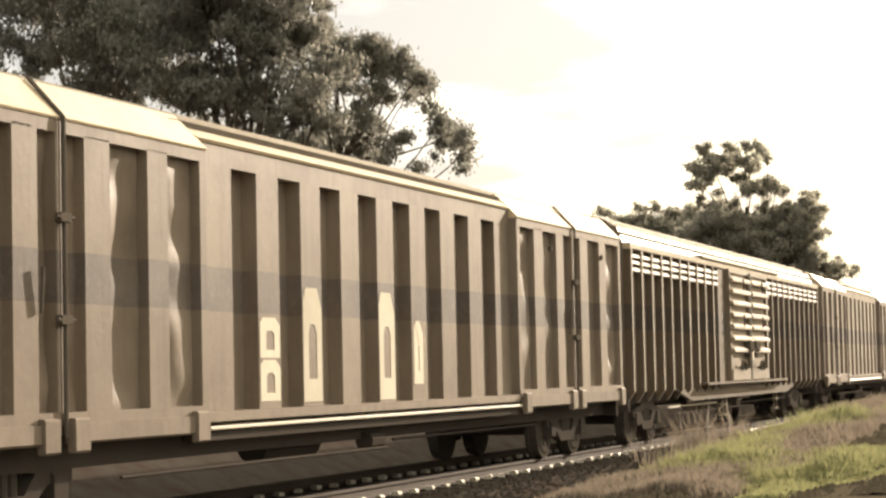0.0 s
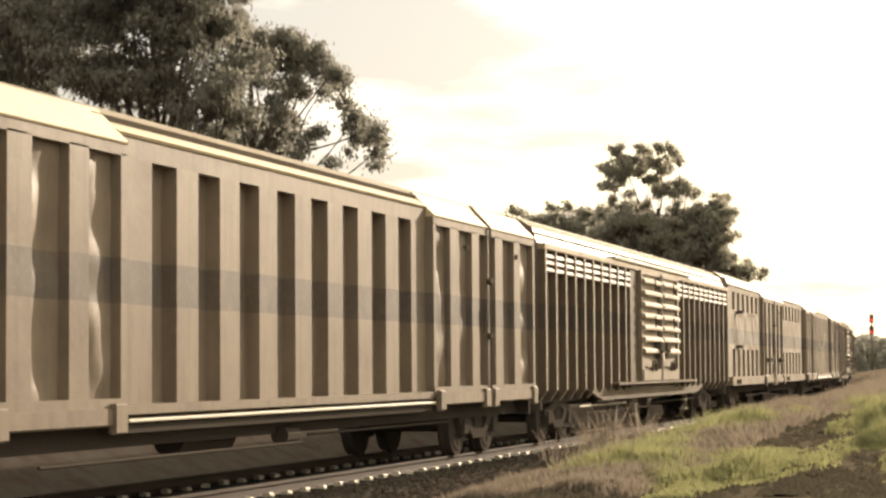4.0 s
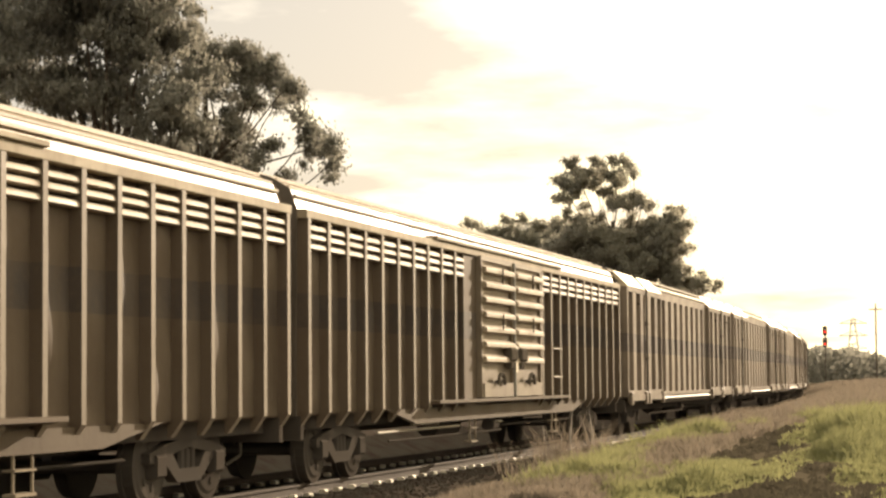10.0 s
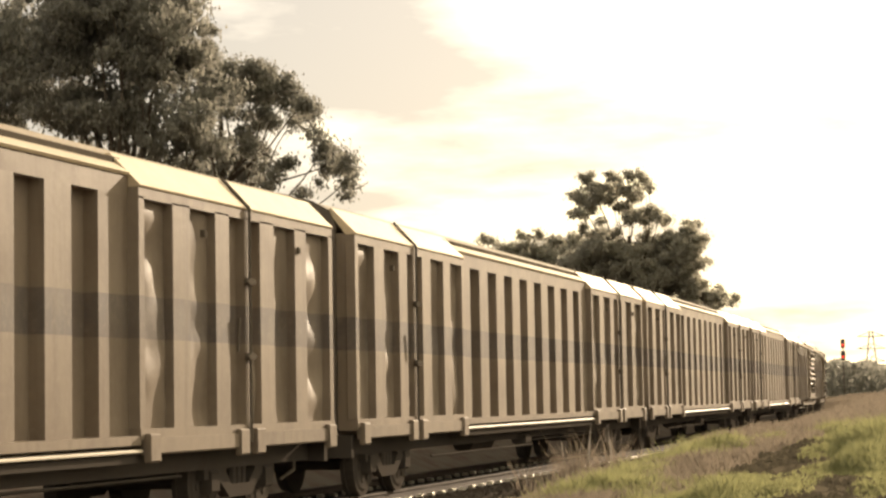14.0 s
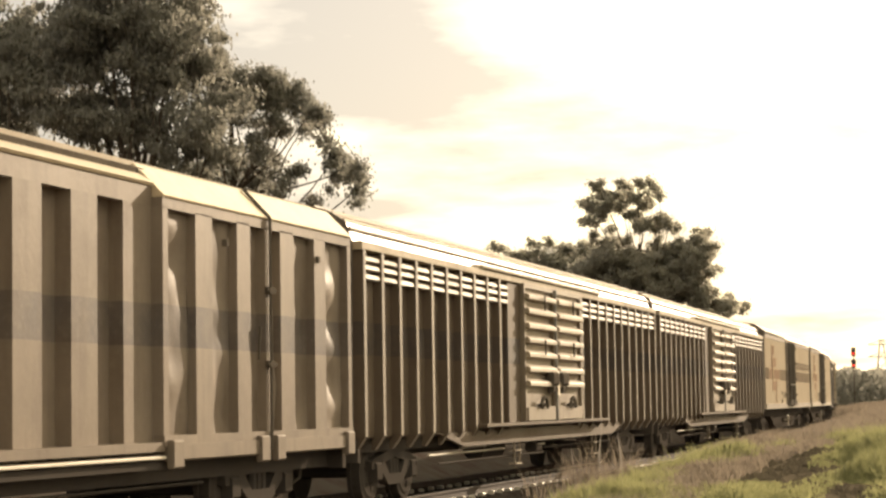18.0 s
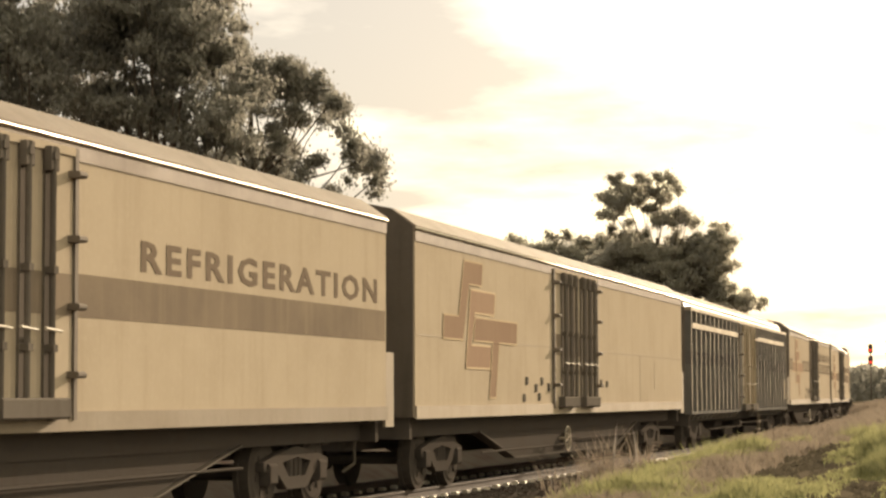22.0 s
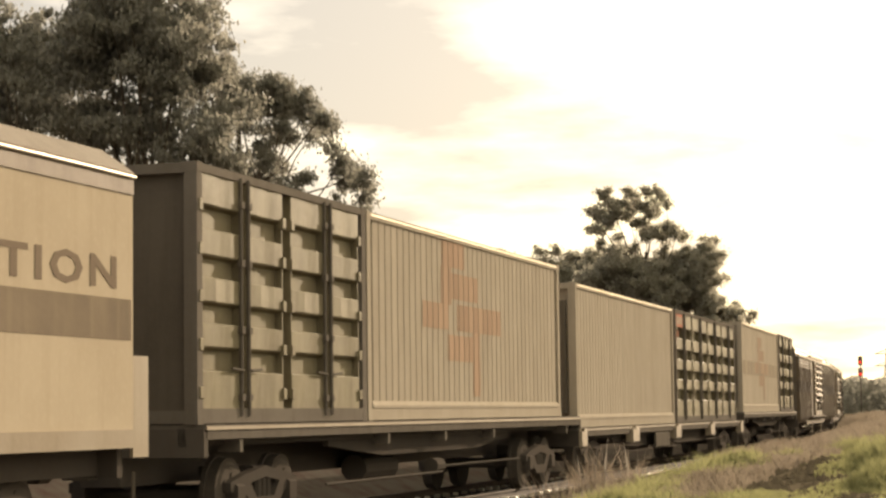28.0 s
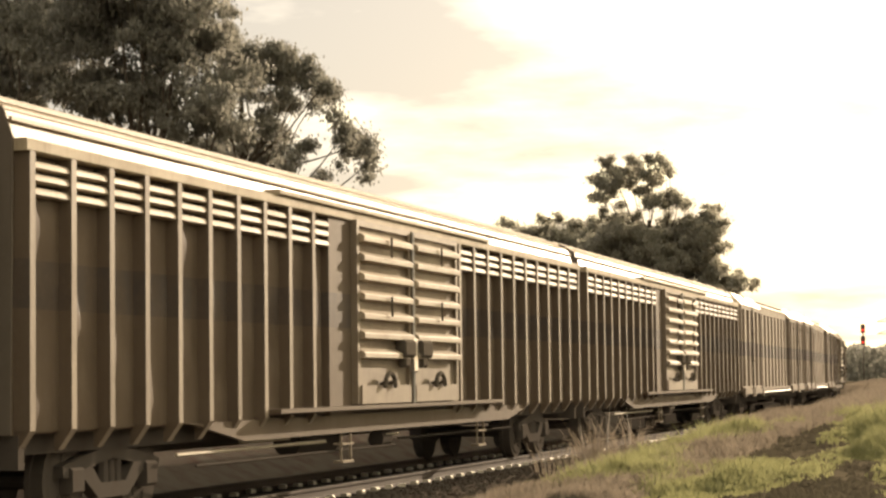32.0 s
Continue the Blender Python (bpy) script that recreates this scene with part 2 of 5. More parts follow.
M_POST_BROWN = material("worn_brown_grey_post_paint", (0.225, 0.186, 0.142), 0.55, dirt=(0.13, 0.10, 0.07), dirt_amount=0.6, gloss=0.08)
M_FITTING = material("dull_dark_door_fittings", (0.16, 0.135, 0.11), 0.7, dirt=(0.09, 0.075, 0.06), streak=False, gloss=0.03)
M_LETTER = material("dark_letter_paint", (0.155, 0.122, 0.095), 0.55, dirt=(0.2, 0.16, 0.13), dirt_amount=0.4, streak=False, gloss=0.0)
M_RAIL = material("rusty_rail_steel", (0.07, 0.055, 0.045), 0.7, 0.1, dirt=(0.04, 0.03, 0.024), dirt_amount=0.4, streak=False, gloss=0.05)
M_RAIL_HEAD = material("polished_rail_head", (0.38, 0.36, 0.34), 0.42, 0.8, dirt=(0.2, 0.17, 0.15), dirt_amount=0.4, streak=False)
M_SLEEPER = material("dusty_concrete_sleeper", (0.075, 0.065, 0.056), 0.9, dirt=(0.05, 0.042, 0.035), streak=False, gloss=0.0)
M_CLIP = material("pale_rail_clip", (0.65, 0.60, 0.50), 0.4, 0.3, streak=False)
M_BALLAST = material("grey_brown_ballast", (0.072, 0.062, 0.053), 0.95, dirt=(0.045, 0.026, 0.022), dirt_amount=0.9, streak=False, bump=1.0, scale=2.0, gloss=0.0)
M_SOIL = material("dry_grass_and_soil", (0.115, 0.094, 0.068), 1.0, dirt=(0.07, 0.06, 0.042), dirt_amount=0.9, streak=False, bump=0.8, scale=0.25, random_value=0, gloss=0.0)
M_BARK = material("eucalyptus_bark", (0.12, 0.10, 0.08), 0.9, dirt=(0.07, 0.06, 0.05), bump=0.5, gloss=0.0)


def leaf_material(name, base, through_amount=0.25, rough=0.55):
    m = bpy.data.materials.new(name)
    m.use_nodes = True
    nt = m.node_tree
    b = nt.nodes["Principled BSDF"]
    N, L = nt.nodes.new, nt.links.new
    ge = N("ShaderNodeNewGeometry")
    ramp = N("ShaderNodeValToRGB")
    ramp.color_ramp.elements[0].color = (*[c * 0.75 for c in base], 1)
    ramp.color_ramp.elements[1].color = (*[min(1, c * 1.25) for c in base], 1)
    L(ge.outputs["Random Per Island"], ramp.inputs[0])
    L(ramp.outputs[0], b.inputs["Base Color"])
    b.inputs["Roughness"].default_value = rough
    tr = N("ShaderNodeBsdfTranslucent")
    L(ramp.outputs[0], tr.inputs[0])
    ms = N("ShaderNodeMixShader")
    ms.inputs[0].default_value = through_amount
    L(b.outputs[0], ms.inputs[1])
    L(tr.outputs[0], ms.inputs[2])
    L(ms.outputs[0], nt.nodes["Material Output"].inputs[0])
    return m


# leaf colours lifted for a veil of glare, the far one paler again for haze
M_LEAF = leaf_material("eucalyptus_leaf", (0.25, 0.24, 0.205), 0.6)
M_LEAF_HAZY = leaf_material("hazy_far_leaf", (0.38, 0.36, 0.30), 0.7)
M_GRASS = leaf_material("green_grass_blade", (0.25, 0.245, 0.115), 0.5)
M_DRY = leaf_material("dry_grass_blade", (0.22, 0.18, 0.138), 0.45)


def glow(name, colour, strength):
    m = bpy.data.materials.new(name)
    m.use_nodes = True
    b = m.node_tree.nodes["Principled BSDF"]
    b.inputs["Base Color"].default_value = (*colour, 1)
    b.inputs["Emission Color"].default_value = (*colour, 1)
    b.inputs["Emission Strength"].default_value = strength
    return m


M_SIGNAL_RED = glow("lit_red_lens", (1.0, 0.04, 0.02), 0.9)


# ---- mesh helpers ----
def finish(bm, name, mat, smooth=False):
    me = bpy.data.meshes.new(name)
    bm.normal_update()
    bm.to_mesh(me)
    bm.free()
    me.materials.append(mat)
    if smooth:
        me.shade_smooth()
    return me


def part(name, bm, mat, parent, label="", smooth=False):
    ob = new(name, finish(bm, name, mat, smooth))
    ob.parent = parent
    if label:
        ob["label"] = label
    return ob


def piece(name, me, parent, y=0.0, x=0.0, z=0.0, rz=0.0):
    ob = new(name, me)
    ob.parent = parent
    ob.matrix_basis = pose(x, y, z, 0, 0, rz)
    return ob


def bx(bm, x0, x1, y0, y1, z0, z1, b=0.0):
    """A box, with its long edges cut back by b."""
    if b:
        return prism(bm, [(x0 + b, z0), (x1 - b, z0), (x1, z0 + b), (x1, z1 - b), (x1 - b, z1), (x0 + b, z1), (x0, z1 - b), (x0, z0 + b)], y0, y1)
    v = [bm.verts.new(p) for p in ((x0, y0, z0), (x1, y0, z0), (x1, y1, z0), (x0, y1, z0), (x0, y0, z1), (x1, y0, z1), (x1, y1, z1), (x0, y1, z1))]
    for f in ((3, 2, 1, 0), (4, 5, 6, 7), (0, 1, 5, 4), (1, 2, 6, 5), (2, 3, 7, 6), (3, 0, 4, 7)):
        bm.faces.new([v[i] for i in f])


def prism(bm, prof, y0, y1):
    """A profile of (x, z), counter-clockwise seen from -y, drawn out along y."""
    a = [bm.verts.new((x, y0, z)) for x, z in prof]
    c = [bm.verts.new((x, y1, z)) for x, z in prof]
    n = len(prof)
    bm.faces.new(a)
    bm.faces.new(c[::-1])
    for i in range(n):
        j = (i + 1) % n
        bm.faces.new((a[j], a[i], c[i], c[j]))


def hprism(bm, prof, z0, z1):
    """A profile of (x, y), counter-clockwise seen from above, drawn up along z."""
    a = [bm.verts.new((x, y, z0)) for x, y in prof]
    c = [bm.verts.new((x, y, z1)) for x, y in prof]
    n = len(prof)
    bm.faces.new(a[::-1])
    bm.faces.new(c)
    for i in range(n):
        j = (i + 1) % n
        bm.faces.new((a[i], a[j], c[j], c[i]))


def rod(bm, p, q, r, n=8, r2=None):
    """A round bar from p to q, tapering to r2, with closed ends."""
    p, q = Vector(p), Vector(q)
    d = (q - p).normalized()
    u = d.orthogonal().normalized()
    w = d.cross(u)
    r2 = r if r2 is None else r2
    ca = [(math.cos(2 * math.pi * i / n), math.sin(2 * math.pi * i / n)) for i in range(n)]
    a = [bm.verts.new(p + (u * c + w * s) * r) for c, s in ca]
    e = [bm.verts.new(q + (u * c + w * s) * r2) for c, s in ca]
    bm.faces.new(a[::-1])
    bm.faces.new(e)
    for i in range(n):
        k = (i + 1) % n
        bm.faces.new((a[i], a[k], e[k], e[i]))


def sheet(bm, y0, y1, z0, z1, x, dy, dz, dent, seed, edge=True, ky=1.3, kz=1.1):
    """A plate facing +x with bulges and dents of that depth, flat at its edges."""
    ny, nz = max(2, int((y1 - y0) / dy)), max(2, int((z1 - z0) / dz))
    g = []
    for i in range(ny + 1):
        col = []
        for j in range(nz + 1):
            u, w = i / ny, j / nz
            y, z = y0 + (y1 - y0) * u, z0 + (z1 - z0) * w
            k = min(1, 6 * min(u, 1 - u)) * min(1, 10 * min(w, 1 - w)) if edge else 1
            n = noise.noise((y * ky + seed * 7.1, z * kz, seed * 3.3)) + 0.5 * noise.noise((y * ky * 2.4, z * kz * 2 + seed, 9.0))
            col.append(bm.verts.new((x + dent * n * k, y, z)))
        g.append(col)
    for i in range(ny):
        for j in range(nz):
            bm.faces.new((g[i][j], g[i + 1][j], g[i + 1][j + 1], g[i][j + 1]))


# ---- the line: a straight that bends slowly away to the left, on a light climb ----
SPEED = 17.76
# metres that the train has gone at each full second
GONE = [0.0, 17.97, 36.21, 54.1, 72.06, 90.01, 107.9, 125.88, 143.72, 161.6, 179.46, 197.29, 215.14, 232.98, 250.72, 268.49, 286.15, 303.88, 321.82, 339.56, 357.22, 374.98, 392.68, 410.49, 427.65, 445.57, 463.3, 480.99, 498.65, 516.29, 533.99, 551.62, 569.36]
BEND, BEND2, GRADE, S_END = 3.2483e-04, 2.5806e-06, 0.01290, 350.0
SIDE = 1.40  # from the centre line to the vans' near face
S0X, S0Y = -9.25 - SIDE, -2.72
_step = 1.0
_tab = []


def _make_line():
    x, y, z = S0X, S0Y, 0.0
    for i in range(0, 1400):
        s = i * _step
        c = min(s, S_END)
        th = BEND * c + BEND2 * c * c
        _tab.append((x, y, z, th))
        x, y = x - math.sin(th) * _step, y + math.cos(th) * _step
        z += GRADE * _step if s < S_END else 0.0


_make_line()


def line_at(s):
    """Place of the centre line on the rail top, s metres along."""
    if s <= 0:
        return Vector((S0X, S0Y + s, GRADE * s)), 0.0
    i = min(int(s / _step), len(_tab) - 2)
    f = s / _step - i
    a, b = _tab[i], _tab[i + 1]
    return Vector([a[k] + (b[k] - a[k]) * f for k in range(3)]), a[3] + (b[3] - a[3]) * f


def on_line(s, length):
    """The pose of a vehicle whose front end is at s, carried by two bogies."""
    p, _ = line_at(s + 2.6)
    q, _ = line_at(s + length - 2.6)
    d = q - p
    yaw, pitch = math.degrees(math.atan2(-d.x, d.y)), math.degrees(math.asin(d.z / d.length))
    o = p - d.normalized() * 2.6
    return pose(*o, 0, 0, yaw) @ pose(0, 0, 0, pitch, 0, 0)


def ground_z(x, y):
    s = max(-60.0, min(y - S0Y, S_END))
    return GRADE * s


# ---- ground ----
def make_ground():
    xs = sorted(set([-2500, -1200, -600, -300, -150, -90, -60, -40, -30, -24, -20, -17] + [-15 + 0.5 * i for i in range(60)] + [17, 20, 25, 32, 45, 70, 120, 250, 600, 1200, 2500]))
    ys = sorted(set([-900, -400, -200, -100, -60, -40, -20, -10] + [0.8 * i for i in range(0, 130)] + [106, 112, 118, 125, 133, 142, 155, 170, 190, 215, 245, 280, 320, 370, 450, 600, 900, 1400, 2200, 3500, 4500]))
    me = bpy.data.meshes.new("ground")
    v = [(x, y, verge(x, y)) for y in ys for x in xs]
    n = len(xs)
    f = [(j * n + i, j * n + i + 1, (j + 1) * n + i + 1, (j + 1) * n + i) for j in range(len(ys) - 1) for i in range(n - 1)]
    me.from_pydata(v, [], f)
    me.materials.append(M_SOIL)
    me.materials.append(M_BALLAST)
    # ballast colour carried far past the bed, standing in for the train's shade
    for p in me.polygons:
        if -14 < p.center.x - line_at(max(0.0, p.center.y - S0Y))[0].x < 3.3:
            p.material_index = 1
    me.shade_smooth()
    tagged(new("ground", me), "uneven ground of dry grass and dark soil", "ground", kind="structure")


def verge(x, y):
    """Height of the ground: below the formation at the ballast's foot, rising to a low grassy bank on the near side."""
    p, th = line_at(max(0.0, y - S0Y))
    off = x - p.x
    z = ground_z(x, y) - 0.55
    if off > 2.4:
        f = min(1.0, max(0.0, (y - 14) / 28))
        f = f * f * (3 - 2 * f)
        bank = np.interp(off, BANK_OFF, BANK_UP)
        flat = 0.25 * min(1.0, (off - 2.4) / 2)
        hump = 0.16 * noise.noise((x * 0.5, y * 0.14, 0.0)) + 0.13 * noise.noise((x * 1.3, y * 0.45, 4.0)) + 0.05 * noise.noise((x * 3.1, y * 1.4, 9.0))
        z += flat * (1 - f) + bank * f + hump * min(1.0, (off - 2.4) / 1.5)
    elif off < -4:
        # unseen far bank, added to close the bright gap below the train
        z += 1.25 * min(1.0, (-4 - off) / 2.5)
    return z


BANK_OFF, BANK_UP = (2.4, 3.0, 3.8, 5.5, 9.0, 30.0, 200.0), (0.0, 0.22, 0.72, 1.08, 1.3, 1.1, 0.3)
make_ground()


def make_track():
    bm = bmesh.new()
    prof = [(-2.9, -0.60), (-1.65, -0.19), (1.65, -0.19), (2.9, -0.60)]
    prev = None
    for i in range(-40, 420, 4):
        p, th = line_at(float(i))
        m = Matrix.Translation(p) @ Matrix.Rotation(th, 4, "Z")
        row = [bm.verts.new(m @ Vector((x, 0, z + 0.02 * noise.noise((x * 3, i * 0.7, 0))))) for x, z in prof]
        if prev:
            for a in range(3):
                bm.faces.new((prev[a], prev[a + 1], row[a + 1], row[a]))
        prev = row
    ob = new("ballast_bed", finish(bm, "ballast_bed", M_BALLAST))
    tagged(ob, "shoulder of grey-brown crushed stone ballast", "ballast", kind="structure")
    # rails
    rp = [(-0.07, -0.165), (0.07, -0.165), (0.07, -0.15), (0.012, -0.12), (0.012, -0.045), (0.036, -0.035), (0.036, -0.004), (0.026, 0.0), (-0.026, 0.0), (-0.036, -0.004), (-0.036, -0.035), (-0.012, -0.045), (-0.012, -0.12), (-0.07, -0.15)]
    for sx in (-0.835, 0.835):
        bm = bmesh.new()
        prev = None
        for i in range(-40, 420, 5):
            p, th = line_at(float(i))
            m = Matrix.Translation(p) @ Matrix.Rotation(th, 4, "Z")
            row = [bm.verts.new(m @ Vector((sx + x, 0, z))) for x, z in rp]
            if prev:
                for a in range(len(rp)):
                    c = (a + 1) % len(rp)
                    bm.faces.new((prev[a], prev[c], row[c], row[a]))
            prev = row
        me = finish(bm, "rail", M_RAIL)
        me.materials.append(M_RAIL_HEAD)
        for p in me.polygons:
            if p.normal.z > .9 and p.center.z - line_at(p.center.y - S0Y)[0].z > -.02:
                p.material_index = 1
        tagged(new("rail", me), "worn steel rail with a polished head", "rail", kind="structure")


make_track()


def make_sleepers():
    root = new("railway_track")
    tagged(root, "concrete sleepers with pale rail clips in dark ballast", "track", kind="structure")
    bm = bmesh.new()
    prof = [(-1.25, -.30), (1.25, -.30), (1.25, -.19), (1.22, -.17), (-1.22, -.17), (-1.25, -.19)]
    prism(bm, prof, -.12, .12)
    me = finish(bm, "sleeper", M_SLEEPER)
    bm = bmesh.new()
    bx(bm, -.055, .055, -.05, .05, -.17, -.105, .02)
    clip = finish(bm, "rail_clip", M_CLIP)
    bm2 = bmesh.new()
    rng = random.Random(8)
    i = 0
    s = 14.0
    while s < 400:
        p, th = line_at(s)
        m = Matrix.Translation(p) @ Matrix.Rotation(th, 4, "Z")
        if s < 150:
            ob = new("sleeper", me)
            ob.parent = root
            ob.matrix_basis = m
            c = new("rail_clip", clip)
            c.parent = ob
            c.matrix_basis = pose(.98, 0, rng.uniform(-.02, .004), 0, 0, rng.uniform(-20, 20))
            if s < 60:
                c = new("rail_clip", clip)
                c.parent = ob
                c.matrix_basis = pose(-.69, 0, rng.uniform(-.02, .004), 0, 0, rng.uniform(-20, 20))
        else:
            va, vb = ([bm2.verts.new(m @ Vector((x, y, z))) for x, z in prof] for y in (-.12, .12))
            for k in range(len(prof)):
                bm2.faces.new((va[k - 1], vb[k - 1], vb[k], va[k]))
        s += .65
        i += 1
    far = part("sleeper_row", bm2, M_SLEEPER, root)
    far["kind"] = "stuff"
    # loose stones on the shoulder
    rng = random.Random(9)
    vs, fs = [], []
    for _ in range(16000):
        s = 18 + 70 * rng.random() ** 1.6
        p, th = line_at(s)
        o = rng.uniform(1.0, 3.0)
        z = -.19 if o < 1.65 else -.19 - (o - 1.65) * .33
        c = p + Vector((o, 0, z + .005))
        r = rng.uniform(.02, .05)
        k = len(vs)
        for a in range(4):
            t = a * math.pi / 2 + rng.uniform(-.4, .4)
            vs.append((c.x + math.cos(t) * r, c.y + math.sin(t) * r * 1.2, c.z + rng.uniform(-.01, .01)))
        vs.append((c.x + rng.uniform(-.3, .3) * r, c.y + rng.uniform(-.3, .3) * r, c.z + r * rng.uniform(.5, 1.0)))
        fs += [(k + a, k + (a + 1) % 4, k + 4) for a in range(4)]
    me = bpy.data.meshes.new("loose_ballast")
    me.from_pydata(vs, [], fs)
    me.materials.append(M_BALLAST)
    tagged(new("loose_ballast", me), "loose crushed stones on the ballast shoulder", "ballast", kind="stuff")


make_sleepers()


# ---- trees ----
def tree(name, base, clumps, trunk, leaf, mat, label, seed, leaves=900, limb_to=0.75, spread=1.55, forks=6):
    """A gum tree: a bent trunk, limbs to every clump of leaves, and clumps of many small hanging leaves.
    clumps: (dx, dy, z, radius across, radius up) from the foot."""
    rng = random.Random(seed)
    root = new(name)
    root.matrix_basis = pose(*base)
    tagged(root, label, "tree", group="eucalyptus trees behind the line")
    bm = bmesh.new()
    H, r0 = trunk

    def tube(p, q, ra, rb, bend):
        n = 5
        pts = []
        side = Vector((rng.uniform(-1, 1), rng.uniform(-1, 1), 0)) * bend
        for i in range(n + 1):
            u = i / n
            pts.append(Vector(p).lerp(Vector(q), u) + side * math.sin(math.pi * u))
        for i in range(n):
            rod(bm, pts[i], pts[i + 1], ra + (rb - ra) * i / n, 6, ra + (rb - ra) * (i + 1) / n)
        return pts

    spine = tube((0, 0, -0.3), (rng.uniform(-.4, .4), 0, H), r0, r0 * 0.45, 0.25)
    for n, (dx, dy, z, ra, ru) in enumerate(clumps):
        if len(clumps) > 24 and n % forks:
            continue
        zz = min(H * limb_to + rng.uniform(-1, 1) * H * 0.15, z - 0.6)
        u = max(0.15, min(1.0, zz / H))
        k = spine[int(u * 5)]
        mid = Vector((dx * 0.55, dy * 0.5, (k.z + z) / 2 - 0.2))
        tube(k, mid, r0 * 0.34, r0 * 0.18, 0.15)
        end = Vector((dx, dy, z - ru * 0.3))
        tube(mid, end, r0 * 0.18, r0 * 0.06, 0.2)
        for _ in range(2 if len(clumps) > 24 else 3):
            a = rng.uniform(0, 6.28)
            tube(end.lerp(mid, rng.uniform(0, .5)), end + Vector((math.cos(a) * ra * .75, math.sin(a) * ra * .6, rng.uniform(-.3, .8) * ru)), r0 * 0.06, r0 * 0.02, 0.15)
    part("trunk", bm, M_BARK, root, "pale mottled bark, forked limbs", True)
    vs, fs = [], []
    for dx, dy, z, ra, ru in clumps:
        cnt = int(leaves * 2.6 * ra * ru)
        subs = []
        for _ in range(max(10, int(22 * ra * ru))):
            d = Vector((rng.gauss(0, 1), rng.gauss(0, 1), rng.gauss(0, 1))).normalized() * rng.uniform(0.1, spread) ** 0.8
            subs.append((dx + d.x * ra, dy + d.y * ra, z + d.z * ru, rng.uniform(0.2, 0.5) * max(.6, min(1.3, ra))))
        for _ in range(cnt):
            sx, sy, sz, sr = rng.choice(subs)
            d = Vector((rng.gauss(0, 1), rng.gauss(0, 1), rng.gauss(0, 1))) * sr * .62
            p = Vector((sx + d.x, sy + d.y, sz + d.z * 0.7))
            a, t = rng.uniform(0, 6.28), rng.uniform(-0.9, 0.9)
            ax = Vector((math.cos(a) * math.sin(t), math.sin(a) * math.sin(t), -math.cos(t))) * leaf * rng.uniform(.7, 1.4)
            w = Vector((-math.sin(a), math.cos(a), rng.uniform(-.4, .4))).normalized() * leaf * 0.28
            i = len(vs)
            vs += [tuple(p), tuple(p + ax * .5 + w), tuple(p + ax), tuple(p + ax * .5 - w)]
            fs.append((i, i + 1, i + 2, i + 3))
    me = bpy.data.meshes.new("crown")
    me.from_pydata(vs, [], fs)
    me.materials.append(mat)
    c = new("crown", me)
    c.parent = root
    c["label"] = "clumps of narrow grey-green leaves"
    return root


def from_camera(az, d, up=0.0):
    """A place d metres ahead at that bearing (degrees left of +y), on the ground."""
    az += 0.14
    x, y = -math.sin(radians(az)) * d, math.cos(radians(az)) * d
    return x, y, ground_z(x, y) - 0.3 + up


